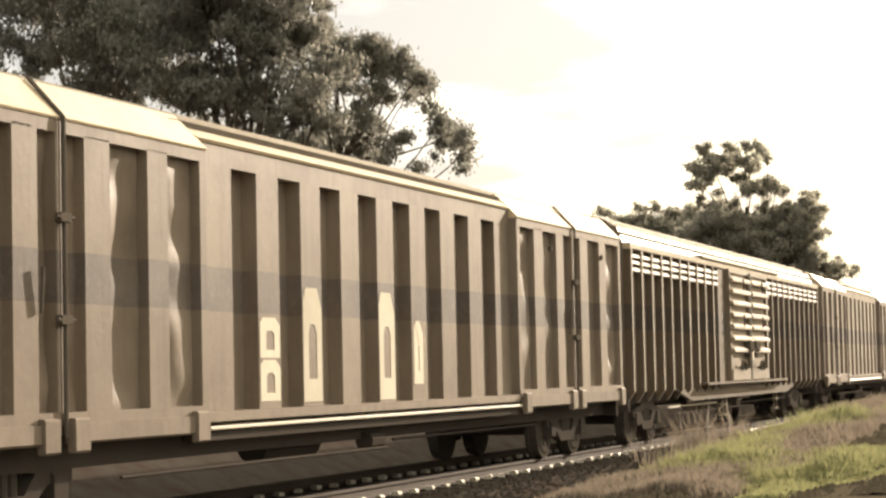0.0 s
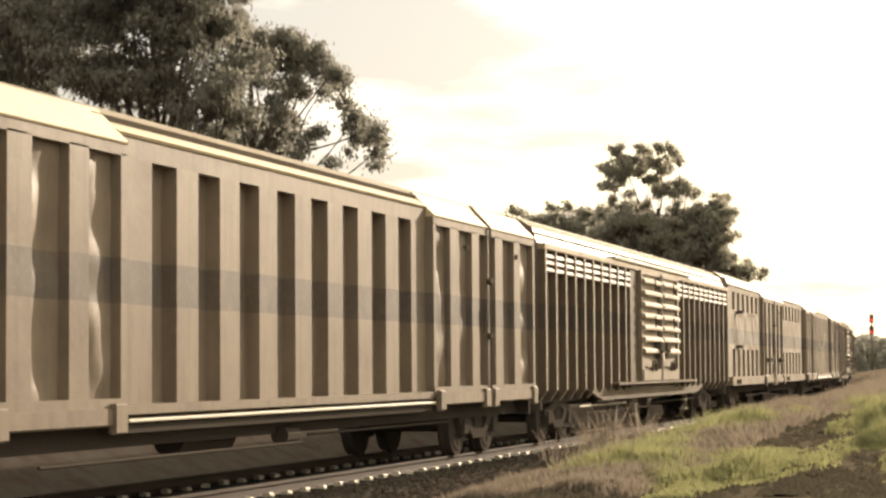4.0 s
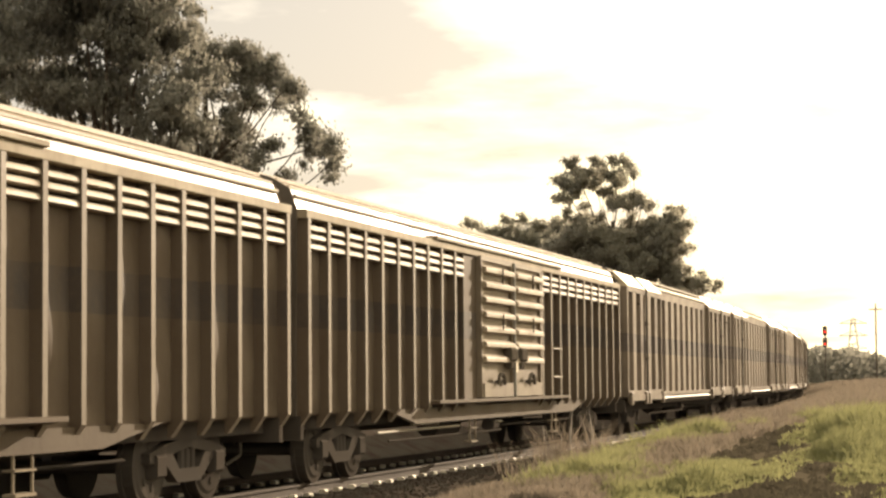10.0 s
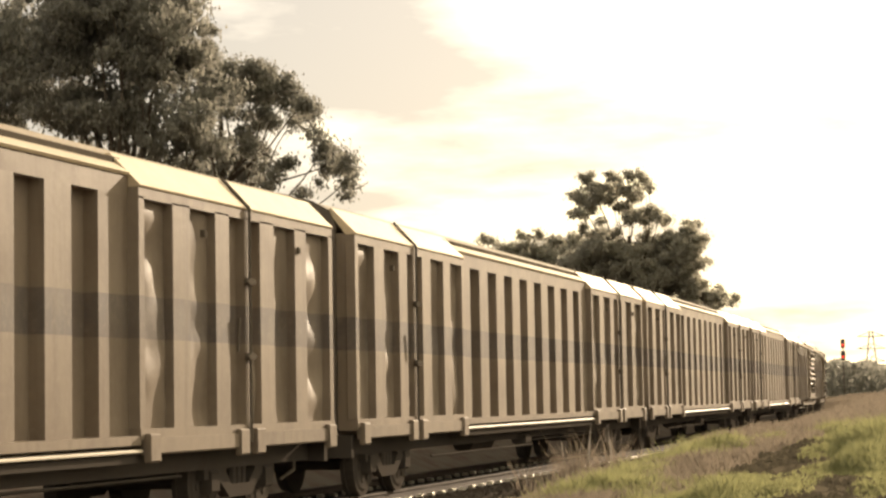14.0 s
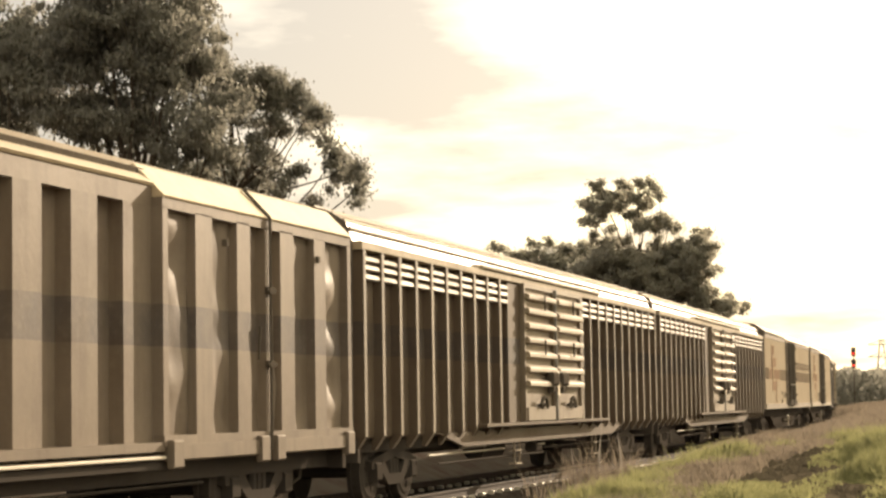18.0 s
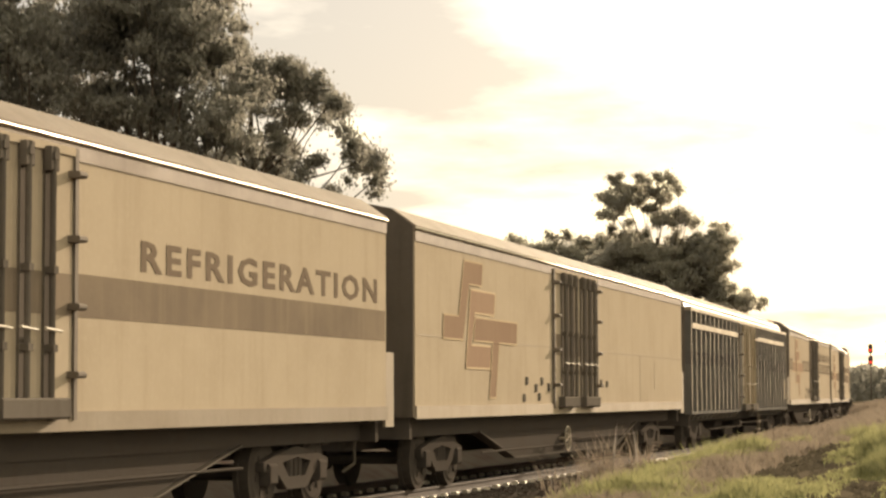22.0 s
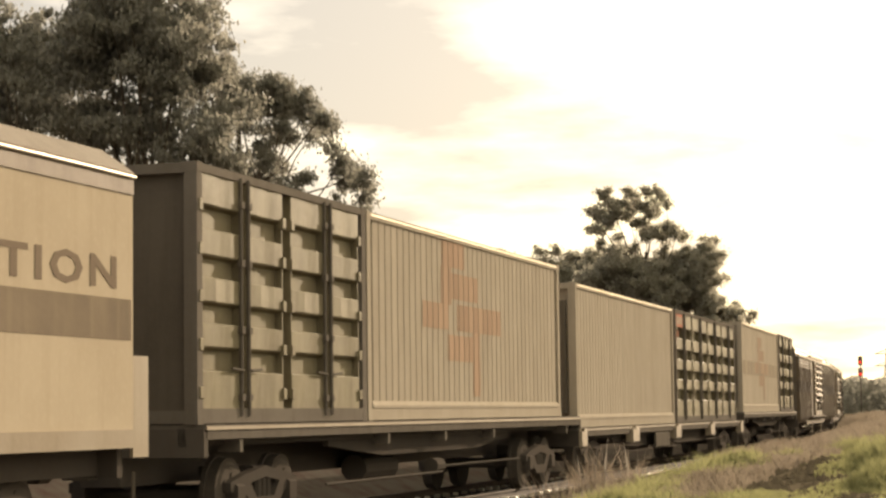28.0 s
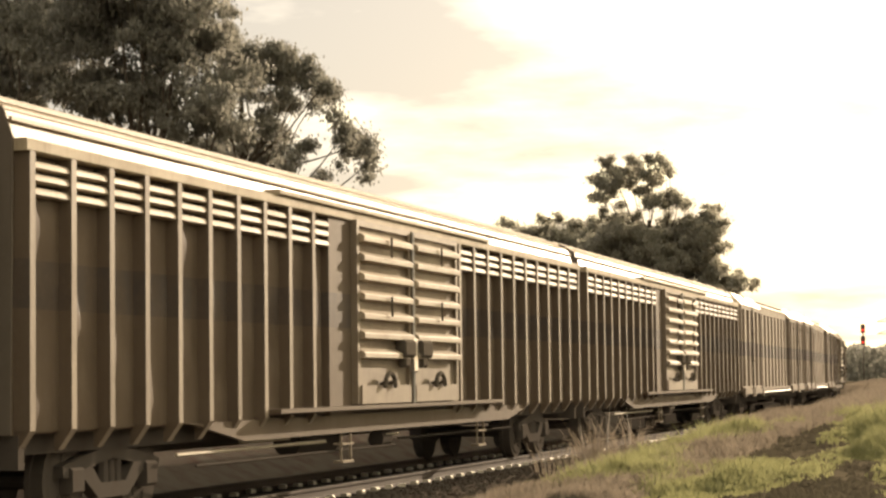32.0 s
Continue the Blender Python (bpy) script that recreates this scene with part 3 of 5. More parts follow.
def make_trees():
    def place(az, c, clumps):
        return [((az - a) * c, dy, (e - 0.4) * c + EYE + 0.3, ra * c, ru * c) for a, e, ra, ru, dy in clumps]

    def spots(rng, az, d, clumps):
        """Clumps at a bearing, height and radius in degrees, about a foot d metres off."""
        bx0, by0, bz0 = from_camera(az, d)
        out = []
        for a, e, r in clumps:
            far = d + rng.uniform(-1.4, 1.4)
            x, y, _ = from_camera(a, far)
            r *= math.pi / 180 * far * .92
            z = EYE + far * math.tan(radians(e)) - bz0
            out.append((x - bx0, y - by0, z, r * 1.06, r * .94))
            # ragged sprays round the clump
            for _ in range(3):
                t, k = rng.uniform(0, 6.28), rng.uniform(.28, .5)
                out.append((x - bx0 + math.cos(t) * r * 1.25, y - by0, z + math.sin(t) * r * 1.05, r * k * 1.2, r * k * .8))
        return out

    def fill(rng, n, az, el, wa, we, r0, r1):
        """Clumps spread through a rounded mass of that bearing, height and half size, in degrees."""
        out = []
        while len(out) < n:
            u, v = rng.uniform(-1, 1), rng.uniform(-1, 1)
            if u * u + v * v < 1:
                r = rng.uniform(r0, r1)
                out.append((az + u * (wa - r * .6), el + v * (we - r * .6), r * 1.15, r * .85, rng.uniform(-1.5, 1.5)))
        return out

    rng = random.Random(21)
    d = 62.0
    c = math.pi / 180 * d
    # the slender tree: a flat dense crown, a drooping outer limb and loose lower clumps
    canopy = [(22.79, 10.22, 0.37), (22.32, 9.73, 0.37), (22.71, 9.54, 0.40), (21.93, 9.70, 0.37), (21.39, 9.83, 0.37), (21.08, 9.56, 0.33), (21.62, 9.40, 0.37), (22.16, 9.31, 0.33), (21.31, 9.10, 0.30), (20.92, 9.10, 0.30), (20.61, 9.38, 0.30), (20.53, 8.95, 0.25), (20.29, 9.06, 0.15), (22.39, 9.08, 0.20), (21.85, 9.01, 0.17), (21.23, 8.64, 0.22), (21.61, 8.55, 0.17), (22.16, 8.62, 0.17), (20.91, 8.33, 0.18), (21.30, 8.33, 0.17), (22.55, 8.90, 0.13), (22.88, 8.46, 0.17), (22.93, 8.08, 0.15), (22.78, 9.08, 0.17)]
    outer = [(20.06, 8.92, 0.18), (19.90, 8.80, 0.21), (19.93, 8.49, 0.21), (20.21, 8.57, 0.16), (20.32, 8.31, 0.13), (19.71, 8.09, 0.16), (19.51, 7.73, 0.21), (19.20, 7.50, 0.25), (18.88, 7.27, 0.21), (19.35, 7.19, 0.21), (19.62, 7.42, 0.15), (19.04, 7.03, 0.16), (18.77, 6.96, 0.13), (18.84, 6.65, 0.20), (18.88, 6.34, 0.13), (20.05, 6.36, 0.16), (19.66, 6.72, 0.10)]
    low = [(21.77, 8.09, 0.21), (21.61, 7.63, 0.28), (21.92, 7.47, 0.25), (21.22, 7.59, 0.21), (21.68, 7.17, 0.21), (21.37, 7.09, 0.13), (21.76, 6.86, 0.16), (20.60, 7.18, 0.25), (20.91, 6.94, 0.15), (21.06, 6.63, 0.15), (21.22, 7.17, 0.11), (23.23, 7.23, 0.23), (22.38, 7.16, 0.10)]
    tree("eucalyptus_tree", from_camera(22.3, d), spots(rng, 22.3, d, canopy + outer + low), (10.2, .17), .12, M_LEAF, "slender eucalyptus with an open crown behind the line", 11, 3000, .8, .95, 12)
    tree("eucalyptus_tree", from_camera(24.9, d - 4), place(24.9, c * .95, fill(rng, 30, 24.9, 10.7, 2.2, 1.7, .5, .8) + fill(rng, 26, 25.3, 11.4, 2.0, 1.5, .45, .75) + fill(rng, 10, 26.9, 10.6, .9, 1.5, .5, .7) + fill(rng, 18, 23.4, 8.3, 1.3, 1.8, .4, .6) + fill(rng, 16, 25.6, 8.4, 1.6, 1.2, .4, .6)), (8.5, .34), .14, M_LEAF, "tall eucalyptus with a dense dark crown behind the line", 12, 800)
    tree("eucalyptus_tree", from_camera(28.6, d - 2), place(28.6, c, fill(rng, 20, 28.7, 9.7, 1.7, 1.5, .45, .75) + fill(rng, 8, 27.2, 8.4, 1.0, .9, .4, .6) + fill(rng, 8, 30.6, 9.0, 1.2, 1.6, .5, .7) + fill(rng, 8, 28.6, 7.9, 1.4, .8, .45, .6) + fill(rng, 10, 30.6, 10.8, 1.4, 1.0, .5, .7)), (7.5, .3), .14, M_LEAF, "eucalyptus with a dense dark crown behind the line", 13, 800)
    for az, el, seed in ((22.6, 6.6, 31), (24.6, 6.5, 32), (26.6, 6.6, 33), (28.8, 6.8, 34)):
        tree("eucalyptus_tree", from_camera(az, d + 9), place(az, c * 1.15, fill(rng, 10, az, el, 1.4, .9, .35, .55)), (5.5, .2), .15, M_LEAF, "young eucalyptus and scrub behind the line", seed, 420)
    d = 112.0
    c = math.pi / 180 * d
    crown = [(12.27, 6.66, 0.18), (12.12, 6.47, 0.25), (12.43, 6.17, 0.22), (12.66, 6.25, 0.11), (11.89, 6.32, 0.25), (11.50, 6.62, 0.22), (11.66, 6.16, 0.29), (12.12, 6.04, 0.22), (11.19, 6.39, 0.22), (11.11, 6.74, 0.14), (10.80, 6.73, 0.14), (10.65, 6.61, 0.11), (10.58, 6.38, 0.11), (10.96, 6.23, 0.18), (11.20, 5.92, 0.18), (11.43, 5.88, 0.14), (12.51, 5.78, 0.14), (12.71, 5.74, 0.09), (12.36, 5.63, 0.09), (10.97, 5.61, 0.20), (10.58, 5.76, 0.18), (10.35, 5.61, 0.18), (10.20, 5.50, 0.14), (10.74, 5.50, 0.14), (11.12, 5.54, 0.13), (12.12, 5.81, 0.13), (11.97, 5.51, 0.11), (12.36, 5.32, 0.13)]
    shoulder = [(11.97, 5.16, 0.23), (11.66, 5.08, 0.25), (11.90, 4.85, 0.19), (12.21, 4.93, 0.11), (9.98, 4.99, 0.25), (9.64, 5.18, 0.25), (9.44, 5.29, 0.17), (9.29, 4.98, 0.21), (9.13, 4.98, 0.11), (9.75, 4.75, 0.21), (10.21, 4.99, 0.23), (9.37, 4.75, 0.15), (9.21, 4.75, 0.11), (9.02, 4.36, 0.09), (8.77, 3.52, 0.13), (8.40, 3.21, 0.09), (8.32, 3.36, 0.08), (9.22, 4.29, 0.13), (11.28, 4.77, 0.19), (10.59, 4.99, 0.25)]
    mass = fill(rng, 30, 11.21, 4.34, 1.67, 0.71, .26, .4) + fill(rng, 22, 10.11, 3.91, 1.11, 0.93, .24, .36) + fill(rng, 10, 9.31, 3.29, 0.65, 0.53, .18, .28)
    tree("eucalyptus_tree", from_camera(11.0, d), spots(rng, 11.0, d, crown + shoulder) + spots(rng, 11.0, d, [m[:3] for m in mass]), (10.2, .24), .16, M_LEAF_HAZY, "eucalyptus with a layered open crown over dense bushes", 14, 1500, .8, 1.0, 12)
    left = [(15.15, 5.10, 0.14), (14.92, 4.97, 0.14), (14.61, 4.87, 0.17), (14.06, 5.13, 0.14), (13.99, 4.86, 0.21), (13.60, 5.17, 0.16), (13.21, 5.01, 0.16), (12.98, 5.01, 0.10), (12.67, 4.93, 0.23), (12.75, 5.12, 0.12), (12.36, 4.85, 0.17), (13.06, 4.78, 0.21), (13.68, 4.78, 0.17), (14.37, 4.79, 0.21)]
    mass = fill(rng, 30, 12.98, 4.29, 1.70, 0.53, .26, .38) + fill(rng, 8, 14.68, 4.51, 0.85, 0.28, .14, .22)
    tree("eucalyptus_tree", from_camera(13.4, d + 8), spots(rng, 13.4, d + 8, left + [m[:3] for m in mass]), (6.5, .22), .16, M_LEAF_HAZY, "lower eucalyptus and bushes behind the line", 15, 1100, .75, 1.0, 24)


make_trees()



# ---- signal, pylon and the far wood ----
def make_signal():
    x, y, z = from_camera(5.477, 232.0)
    root = new("railway_signal")
    root.matrix_basis = pose(x, y, z)
    tagged(root, "colour-light railway signal, two red lamps lit, on a slim post", "signal")
    bm = bmesh.new()
    rod(bm, (0, 0, -0.3), (0, 0, 7.3), 0.06, 10)
    part("post", bm, M_DARK, root, "slim dark steel post", True)
    for zz in (6.85, 5.55):
        bm = bmesh.new()
        bx(bm, -0.24, 0.24, -0.2, 0.05, zz - 0.5, zz + 0.5, 0.08)
        head = part("signal_head", bm, M_DARK, root)
        bm = bmesh.new()
        rod(bm, (0, -0.24, zz - 0.15), (0, -0.2, zz - 0.15), 0.12, 16)
        part("lamp", bm, M_SIGNAL_RED, head, "lit red lens")
        bm = bmesh.new()
        rod(bm, (0, -0.5, zz + 0.2), (0, -0.2, zz + 0.2), 0.2, 12)
        part("hood", bm, M_DARK, head)


make_signal()


def make_pylon(az, d, h):
    x, y, z = from_camera(az, d)
    root = new("power_pylon")
    root.matrix_basis = pose(x, y, z)
    tagged(root, "far steel lattice power pylon", "pylon")
    bm = bmesh.new()
    for sx in (-1, 1):
        for sy in (-1, 1):
            rod(bm, (sx * h * .12, sy * h * .12, -1), (sx * h * .02, sy * h * .02, h), 0.3, 4)
    for i in range(7):
        k, k2 = .12 - .1 * i / 7, .12 - .1 * (i + 1) / 7
        for s in (-1, 1):
            rod(bm, (s * h * k, -h * k, h * i / 7), (-s * h * k2, -h * k2, h * (i + 1) / 7), 0.18, 4)
    part("lattice_mast", bm, M_STEEL, root)
    for zz in (.62, .78, .93):
        bm = bmesh.new()
        rod(bm, (-h * .17, 0, h * zz), (h * .17, 0, h * zz), 0.3, 4)
        rod(bm, (-h * .17, 0, h * zz), (0, 0, h * (zz + .06)), 0.2, 4)
        rod(bm, (h * .17, 0, h * zz), (0, 0, h * (zz + .06)), 0.2, 4)
        part("crossarm", bm, M_STEEL, root)


make_pylon(4.73, 900.0, 34.0)


def make_pole():
    x, y, z = from_camera(4.13, 300.0)
    root = new("utility_pole")
    root.matrix_basis = pose(x, y, z)
    tagged(root, "tall thin wooden utility pole beyond the bend", "pole")
    bm = bmesh.new()
    rod(bm, (0, 0, -.5), (0, 0, 12.1), .16, 8, .11)
    part("post", bm, M_BARK, root)
    bm = bmesh.new()
    bx(bm, -.9, .9, -.08, .0, 11.2, 11.35)
    part("crossarm", bm, M_BARK, root)


make_pole()


def make_far_wood():
    rng = random.Random(5)
    vs, fs = [], []
    for i in range(36000):
        az = rng.uniform(-6, 7.6)
        d = rng.uniform(330, 420)
        x, y, z = from_camera(az, d)
        hh = ((6.3 if az > 4.75 else 3.4 + 2.6 * max(0, (az - 3.2) / 1.55)) + 1.6 * noise.noise((az * 1.3, 0, 0)) + 0.8 * noise.noise((az * 6, 3, 0)))
        p = Vector((x, y, z + rng.uniform(0, 1) ** .6 * hh))
        a = rng.uniform(0, 3.14)
        w, u = Vector((math.cos(a), math.sin(a), rng.uniform(-.5, .5))) * .35, Vector((rng.uniform(-.3, .3), 0, .45))
        k = len(vs)
        vs += [tuple(p - w), tuple(p - u), tuple(p + w), tuple(p + u)]
        fs.append((k, k + 1, k + 2, k + 3))
    me = bpy.data.meshes.new("far_scrub")
    me.from_pydata(vs, [], fs)
    me.materials.append(M_LEAF)
    tagged(new("far_scrub", me), "distant belt of low dark scrub", "scrub", kind="stuff")


make_far_wood()


# ---- grass ----
def blades(vs, fs, rng, x, y, z, hgt, n, spread, lean=.45):
    for _ in range(n):
        a = rng.uniform(0, 6.28)
        px, py = x + rng.gauss(0, spread), y + rng.gauss(0, spread * 1.3)
        w = 0.006 + 0.00010 * y
        h = hgt * rng.uniform(.6, 1.15)
        lx, ly = math.cos(a) * h * lean, math.sin(a) * h * lean
        i = len(vs)
        vs += [(px - w, py, z - .03), (px + w, py, z - .03), (px + lx * .4 + w * .6, py + ly * .4, z + h * .6), (px + lx, py + ly, z + h * .95), (px + lx * .4 - w * .6, py + ly * .4, z + h * .6)]
        fs.append((i, i + 1, i + 2, i + 3, i + 4))


def grass_mesh(name, mat, label, vs, fs):
    me = bpy.data.meshes.new(name)
    me.from_pydata(vs, [], fs)
    me.materials.append(mat)
    tagged(new(name, me), label, "grass", kind="stuff")


def make_grass():
    rng = random.Random(3)
    vs, fs = [], []
    while len(fs) < 190000:
        y = 23 + 75 * rng.random() ** 1.9
        p, _ = line_at(y - S0Y)
        off = 2.6 + 9.0 * rng.random()
        x = p.x + off
        g = noise.noise((x * 0.55, y * 0.15, 7.0)) + 0.5 * noise.noise((x * 1.6, y * 0.45, 2.0))
        edge = off - 4.1 - 0.06 * max(0, y - 27) - 0.22 * max(0, y - 40) - 0.6 * noise.noise((y * 0.25, 0, 1))
        if edge < 0 or rng.random() > .35 + edge or rng.random() > .60 + 3.0 * g:
            continue
        blades(vs, fs, rng, x, y, verge(x, y), (.05 + .40 * max(0, g)) * rng.uniform(.5, 1.6), 6, .05)
    grass_mesh("green_grass", M_GRASS, "sunlit rough green grass on the verge", vs, fs)
    vs, fs = [], []
    while len(fs) < 190000:
        y = 24 + 190 * rng.random() ** 1.5
        p, _ = line_at(y - S0Y)
        far = min(1.0, max(0.0, (y - 34) / 40))
        off = 2.5 + (3.6 + 7.5 * far) * rng.random()
        x = p.x + off
        g = noise.noise((x * 0.5, y * 0.12, 17.0))
        if g < -.15 and y < 70:
            continue
        blades(vs, fs, rng, x, y, verge(x, y), (.16 + .35 * far) * (1 + .5 * g), 5, .09)
    grass_mesh("dry_grass", M_DRY, "tall dry brown grass beside the ballast", vs, fs)
    # tall tussocks at the foot of the ballast
    for y, off, h, n in ((36.0, 2.75, 1.35, 24), (34.6, 2.9, .7, 14), (38.5, 2.7, .95, 16), (44.5, 2.8, .8, 16), (52.0, 2.9, .8, 18), (61.0, 3.0, .8, 18)):
        p, _ = line_at(y - S0Y)
        vs, fs = [], []
        for _ in range(n):
            gx, gy = rng.gauss(0, .28), rng.gauss(0, .7)
            k = math.exp(-(gx / .4) ** 2)
            blades(vs, fs, rng, p.x + off + gx, y + gy, verge(p.x + off + gx, y + gy) - .02, h * rng.uniform(.3, .75 + .35 * k), 20, .10, .36)
        me = bpy.data.meshes.new("grass_tussock")
        me.from_pydata(vs, [], fs)
        me.materials.append(M_DRY)
        tagged(new("grass_tussock", me), "tall dry grass tussock at the foot of the ballast", "grass", group="dry tussocks", kind="stuff")

    # clods and stones in the bare patches
    vs, fs = [], []
    while len(vs) < 60000:
        y = 23 + 40 * rng.random() ** 1.5
        x = line_at(y - S0Y)[0].x + 2.8 + 9 * rng.random()
        if noise.noise((x * 0.55, y * 0.15, 7.0)) > -.05:
            continue
        r, z, k = rng.uniform(.02, .075), verge(x, y), len(vs)
        for a in range(5):
            t = a * 1.2566 + rng.uniform(-.3, .3)
            vs.append((x + math.cos(t) * r, y + math.sin(t) * r * 1.2, z - .01))
        vs.append((x, y, z + r * rng.uniform(.4, 1.0)))
        fs += [(k + a, k + (a + 1) % 5, k + 5) for a in range(5)]
    me = bpy.data.meshes.new("soil_clods")
    me.from_pydata(vs, [], fs)
    me.materials.append(M_SOIL)
    tagged(new("soil_clods", me), "dark clods of bare soil between the grass", "soil", kind="stuff")


make_grass()


# ---- the train: vehicles are built with the front end at y = 0, rail top at z = 0, the near side at +x ----
WHEELS = []
_meshes = {}


def shared(key, make, mat, smooth=False):
    if key not in _meshes:
        bm = bmesh.new()
        make(bm)
        _meshes[key] = finish(bm, key, mat, smooth)
    return _meshes[key]


def bars(name, parent, mat, boxes, label="", bevel=0.0):
    """One part for every box (x0, x1, y0, y1, z0, z1)."""
    for b in boxes:
        bm = bmesh.new()
        bx(bm, *b, bevel)
        part(name, bm, mat, parent, label)


def rods(name, parent, mat, ends, r, label="", n=6):
    """One part for every rod (end, end)."""
    for p, q in ends:
        bm = bmesh.new()
        rod(bm, p, q, r, n)
        part(name, bm, mat, parent, label)


def bogie(parent, y):
    def frame_mesh(bm):
        for s in (-1, 1):
            x0, x1 = sorted((s * 0.93, s * 1.06))
            for a in (-1, 1):
                prism_y = [(a * 1.15, 0.50), (a * 0.72, 0.50), (a * 0.35, 0.26), (0, 0.26), (0, 0.42), (a * 0.3, 0.42), (a * 0.5, 0.60), (0, 0.66), (0, 0.80), (a * 0.75, 0.70), (a * 1.15, 0.62)]
                va = [bm.verts.new((x0, yy, zz)) for yy, zz in prism_y]
                vb = [bm.verts.new((x1, yy, zz)) for yy, zz in prism_y]
                bm.faces.new(va), bm.faces.new(vb[::-1])
                for i in range(len(va)):
                    j = (i + 1) % len(va)
                    bm.faces.new((va[j], va[i], vb[i], vb[j]))
                bx(bm, x0 - .02, x1 + .04, a * .89 - .13, a * .89 + .13, 0.33, 0.60, .03)
            for k in (-.16, 0, .16):
                rod(bm, (s * 1.0, k, .40), (s * 1.0, k, .64), .065, 8)
        bx(bm, -1.0, 1.0, -.2, .2, .62, .80, .04)
    b = piece("bogie", shared("bogie_frame", frame_mesh, M_UNDER), parent, y)
    b["label"] = "cast steel bogie frame brown with brake dust"

    def wheel_mesh(bm):
        for s in (-1, 1):
            rod(bm, (s * .80, 0, 0), (s * .93, 0, 0), .46, 24)
            rod(bm, (s * .74, 0, 0), (s * .80, 0, 0), .49, 24)
            rod(bm, (s * .93, 0, 0), (s * .95, 0, 0), .40, 24, .36)
            rod(bm, (s * .95, 0, 0), (s * 1.09, 0, 0), .11, 10)
        for k in range(6):
            a = k * math.pi / 3
            for s in (-1, 1):
                rod(bm, (s * .955, math.cos(a) * .24, math.sin(a) * .24), (s * .965, math.cos(a) * .24, math.sin(a) * .24), .05, 8)
        rod(bm, (-.8, 0, 0), (.8, 0, 0), .08, 8)
    me = shared("wheelset", wheel_mesh, M_STEEL_DARK, False)
    for a in (-.89, .89):
        w = new("wheelset", me)
        w.parent = b
        w.matrix_basis = pose(0, a, .46)
        WHEELS.append((w, a))
    return b


M_STEEL_DARK = material("dusty_wheel_steel", (0.085, 0.073, 0.063), 0.8, 0.0, dirt=(0.045, 0.036, 0.03), streak=False, gloss=0.0)


def underframe(parent, L, deep=0.25, centre=None, sill=0.92, wheel=False, steps_at=()):
    """Solebars, centre sill, buffer beams, couplers, brake gear and bogies."""
    bm = bmesh.new()
    for s in (-1, 1):
        a, b = sorted((s * 0.98, s * 1.08))
        bx(bm, a, b, 0.05, L - 0.05, sill - deep, sill)
    bx(bm, -.25, .25, 0.1, L - 0.1, .62, sill)
    for y in (0.05, L - 0.17):
        bx(bm, -1.3, 1.3, y, y + .12, sill - .32, sill)
    y = 3.2
    while y < L - 3:
        bx(bm, -1.0, 1.0, y, y + .1, sill - .2, sill - .02)
        y += 1.6
    part("underframe", bm, M_UNDER, parent, "dark brown dusty steel underframe")
    if centre:
        y0, y1, drop = centre
        bm = bmesh.new()
        for s in (-1, 1):
            a, b = sorted((s * 0.97, s * 1.05))
            prof = [(y0, sill - .28), (y0 + 2.4, sill - drop), (y1 - 2.4, sill - drop), (y1, sill - .28), (y1, sill - .02), (y0, sill - .02)]
            va = [bm.verts.new((a, yy, zz)) for yy, zz in prof]
            vb = [bm.verts.new((b, yy, zz)) for yy, zz in prof]
            bm.faces.new(va), bm.faces.new(vb[::-1])
            for i in range(6):
                j = (i + 1) % 6
                bm.faces.new((va[j], va[i], vb[i], vb[j]))
        part("fishbelly_girder", bm, M_UNDER, parent)
        pts = [(1.30, yy, zz) for yy, zz in prof[:4]] if deep == .3 else []
        for p, q in zip(pts, pts[1:]):
            bm = bmesh.new()
            va = [bm.verts.new((x, v[1], v[2] + dz)) for v in (p, q) for x, dz in ((.93, -.01), (1.12, -.01), (1.12, .015), (.93, .015))]
            for f in ((0, 1, 2, 3), (7, 6, 5, 4), (0, 4, 5, 1), (1, 5, 6, 2), (2, 6, 7, 3), (3, 7, 4, 0)):
                bm.faces.new([va[i] for i in f])
            part("girder_flange", bm, M_LOCK, parent, "worn pale flange edge")
    for y, e in ((0, -1), (L, 1)):
        def coup(bm):
            bx(bm, -.12, .12, -.45, .5, .78, .98, .04)
            bx(bm, -.2, .2, -.55, -.3, .72, 1.04, .05)
        c = piece("coupler", shared("coupler", coup, M_DARK), parent, y, 0, 0, 0 if e < 0 else 180)

        def hose(bm):
            rod(bm, (.5, -.08, .80), (.52, -.16, .45), .025, 6)
            rod(bm, (.52, -.16, .45), (.4, -.38, .33), .025, 6)
        piece("brake_hose", shared("brake_hose", hose, M_DARK), parent, y, 0, 0, 0 if e < 0 else 180)
    # brake cylinder, reservoir and pipe runs below the floor
    def tank(bm):
        rod(bm, (.55, -.8, .62), (.55, .8, .62), .2, 12)
        rod(bm, (1.12, 1.3, .60), (1.12, 1.75, .60), .12, 10)
    piece("air_reservoir", shared("air_reservoir", tank, M_UNDER, False), parent, L * .42)
    rods("brake_pipe", parent, M_UNDER, (((1.22, 4.4, .50), (1.22, L * .5, .50)), ((1.12, L * .52, .58), (1.12, L - 4.6, .58))), .02)

    def wheelm(bm):
        n = 20
        for i in range(n):
            a, b = 2 * math.pi * i / n, 2 * math.pi * (i + 1) / n
            rod(bm, (1.38, math.cos(a) * .23, .62 + math.sin(a) * .23), (1.38, math.cos(b) * .23, .62 + math.sin(b) * .23), .016, 5)
        for k in range(3):
            a = math.pi * k / 3 + .3
            rod(bm, (1.38, -math.cos(a) * .23, .62 - math.sin(a) * .23), (1.38, math.cos(a) * .23, .62 + math.sin(a) * .23), .011, 5)
        rod(bm, (1.2, 0, .62), (1.4, 0, .62), .03, 6)
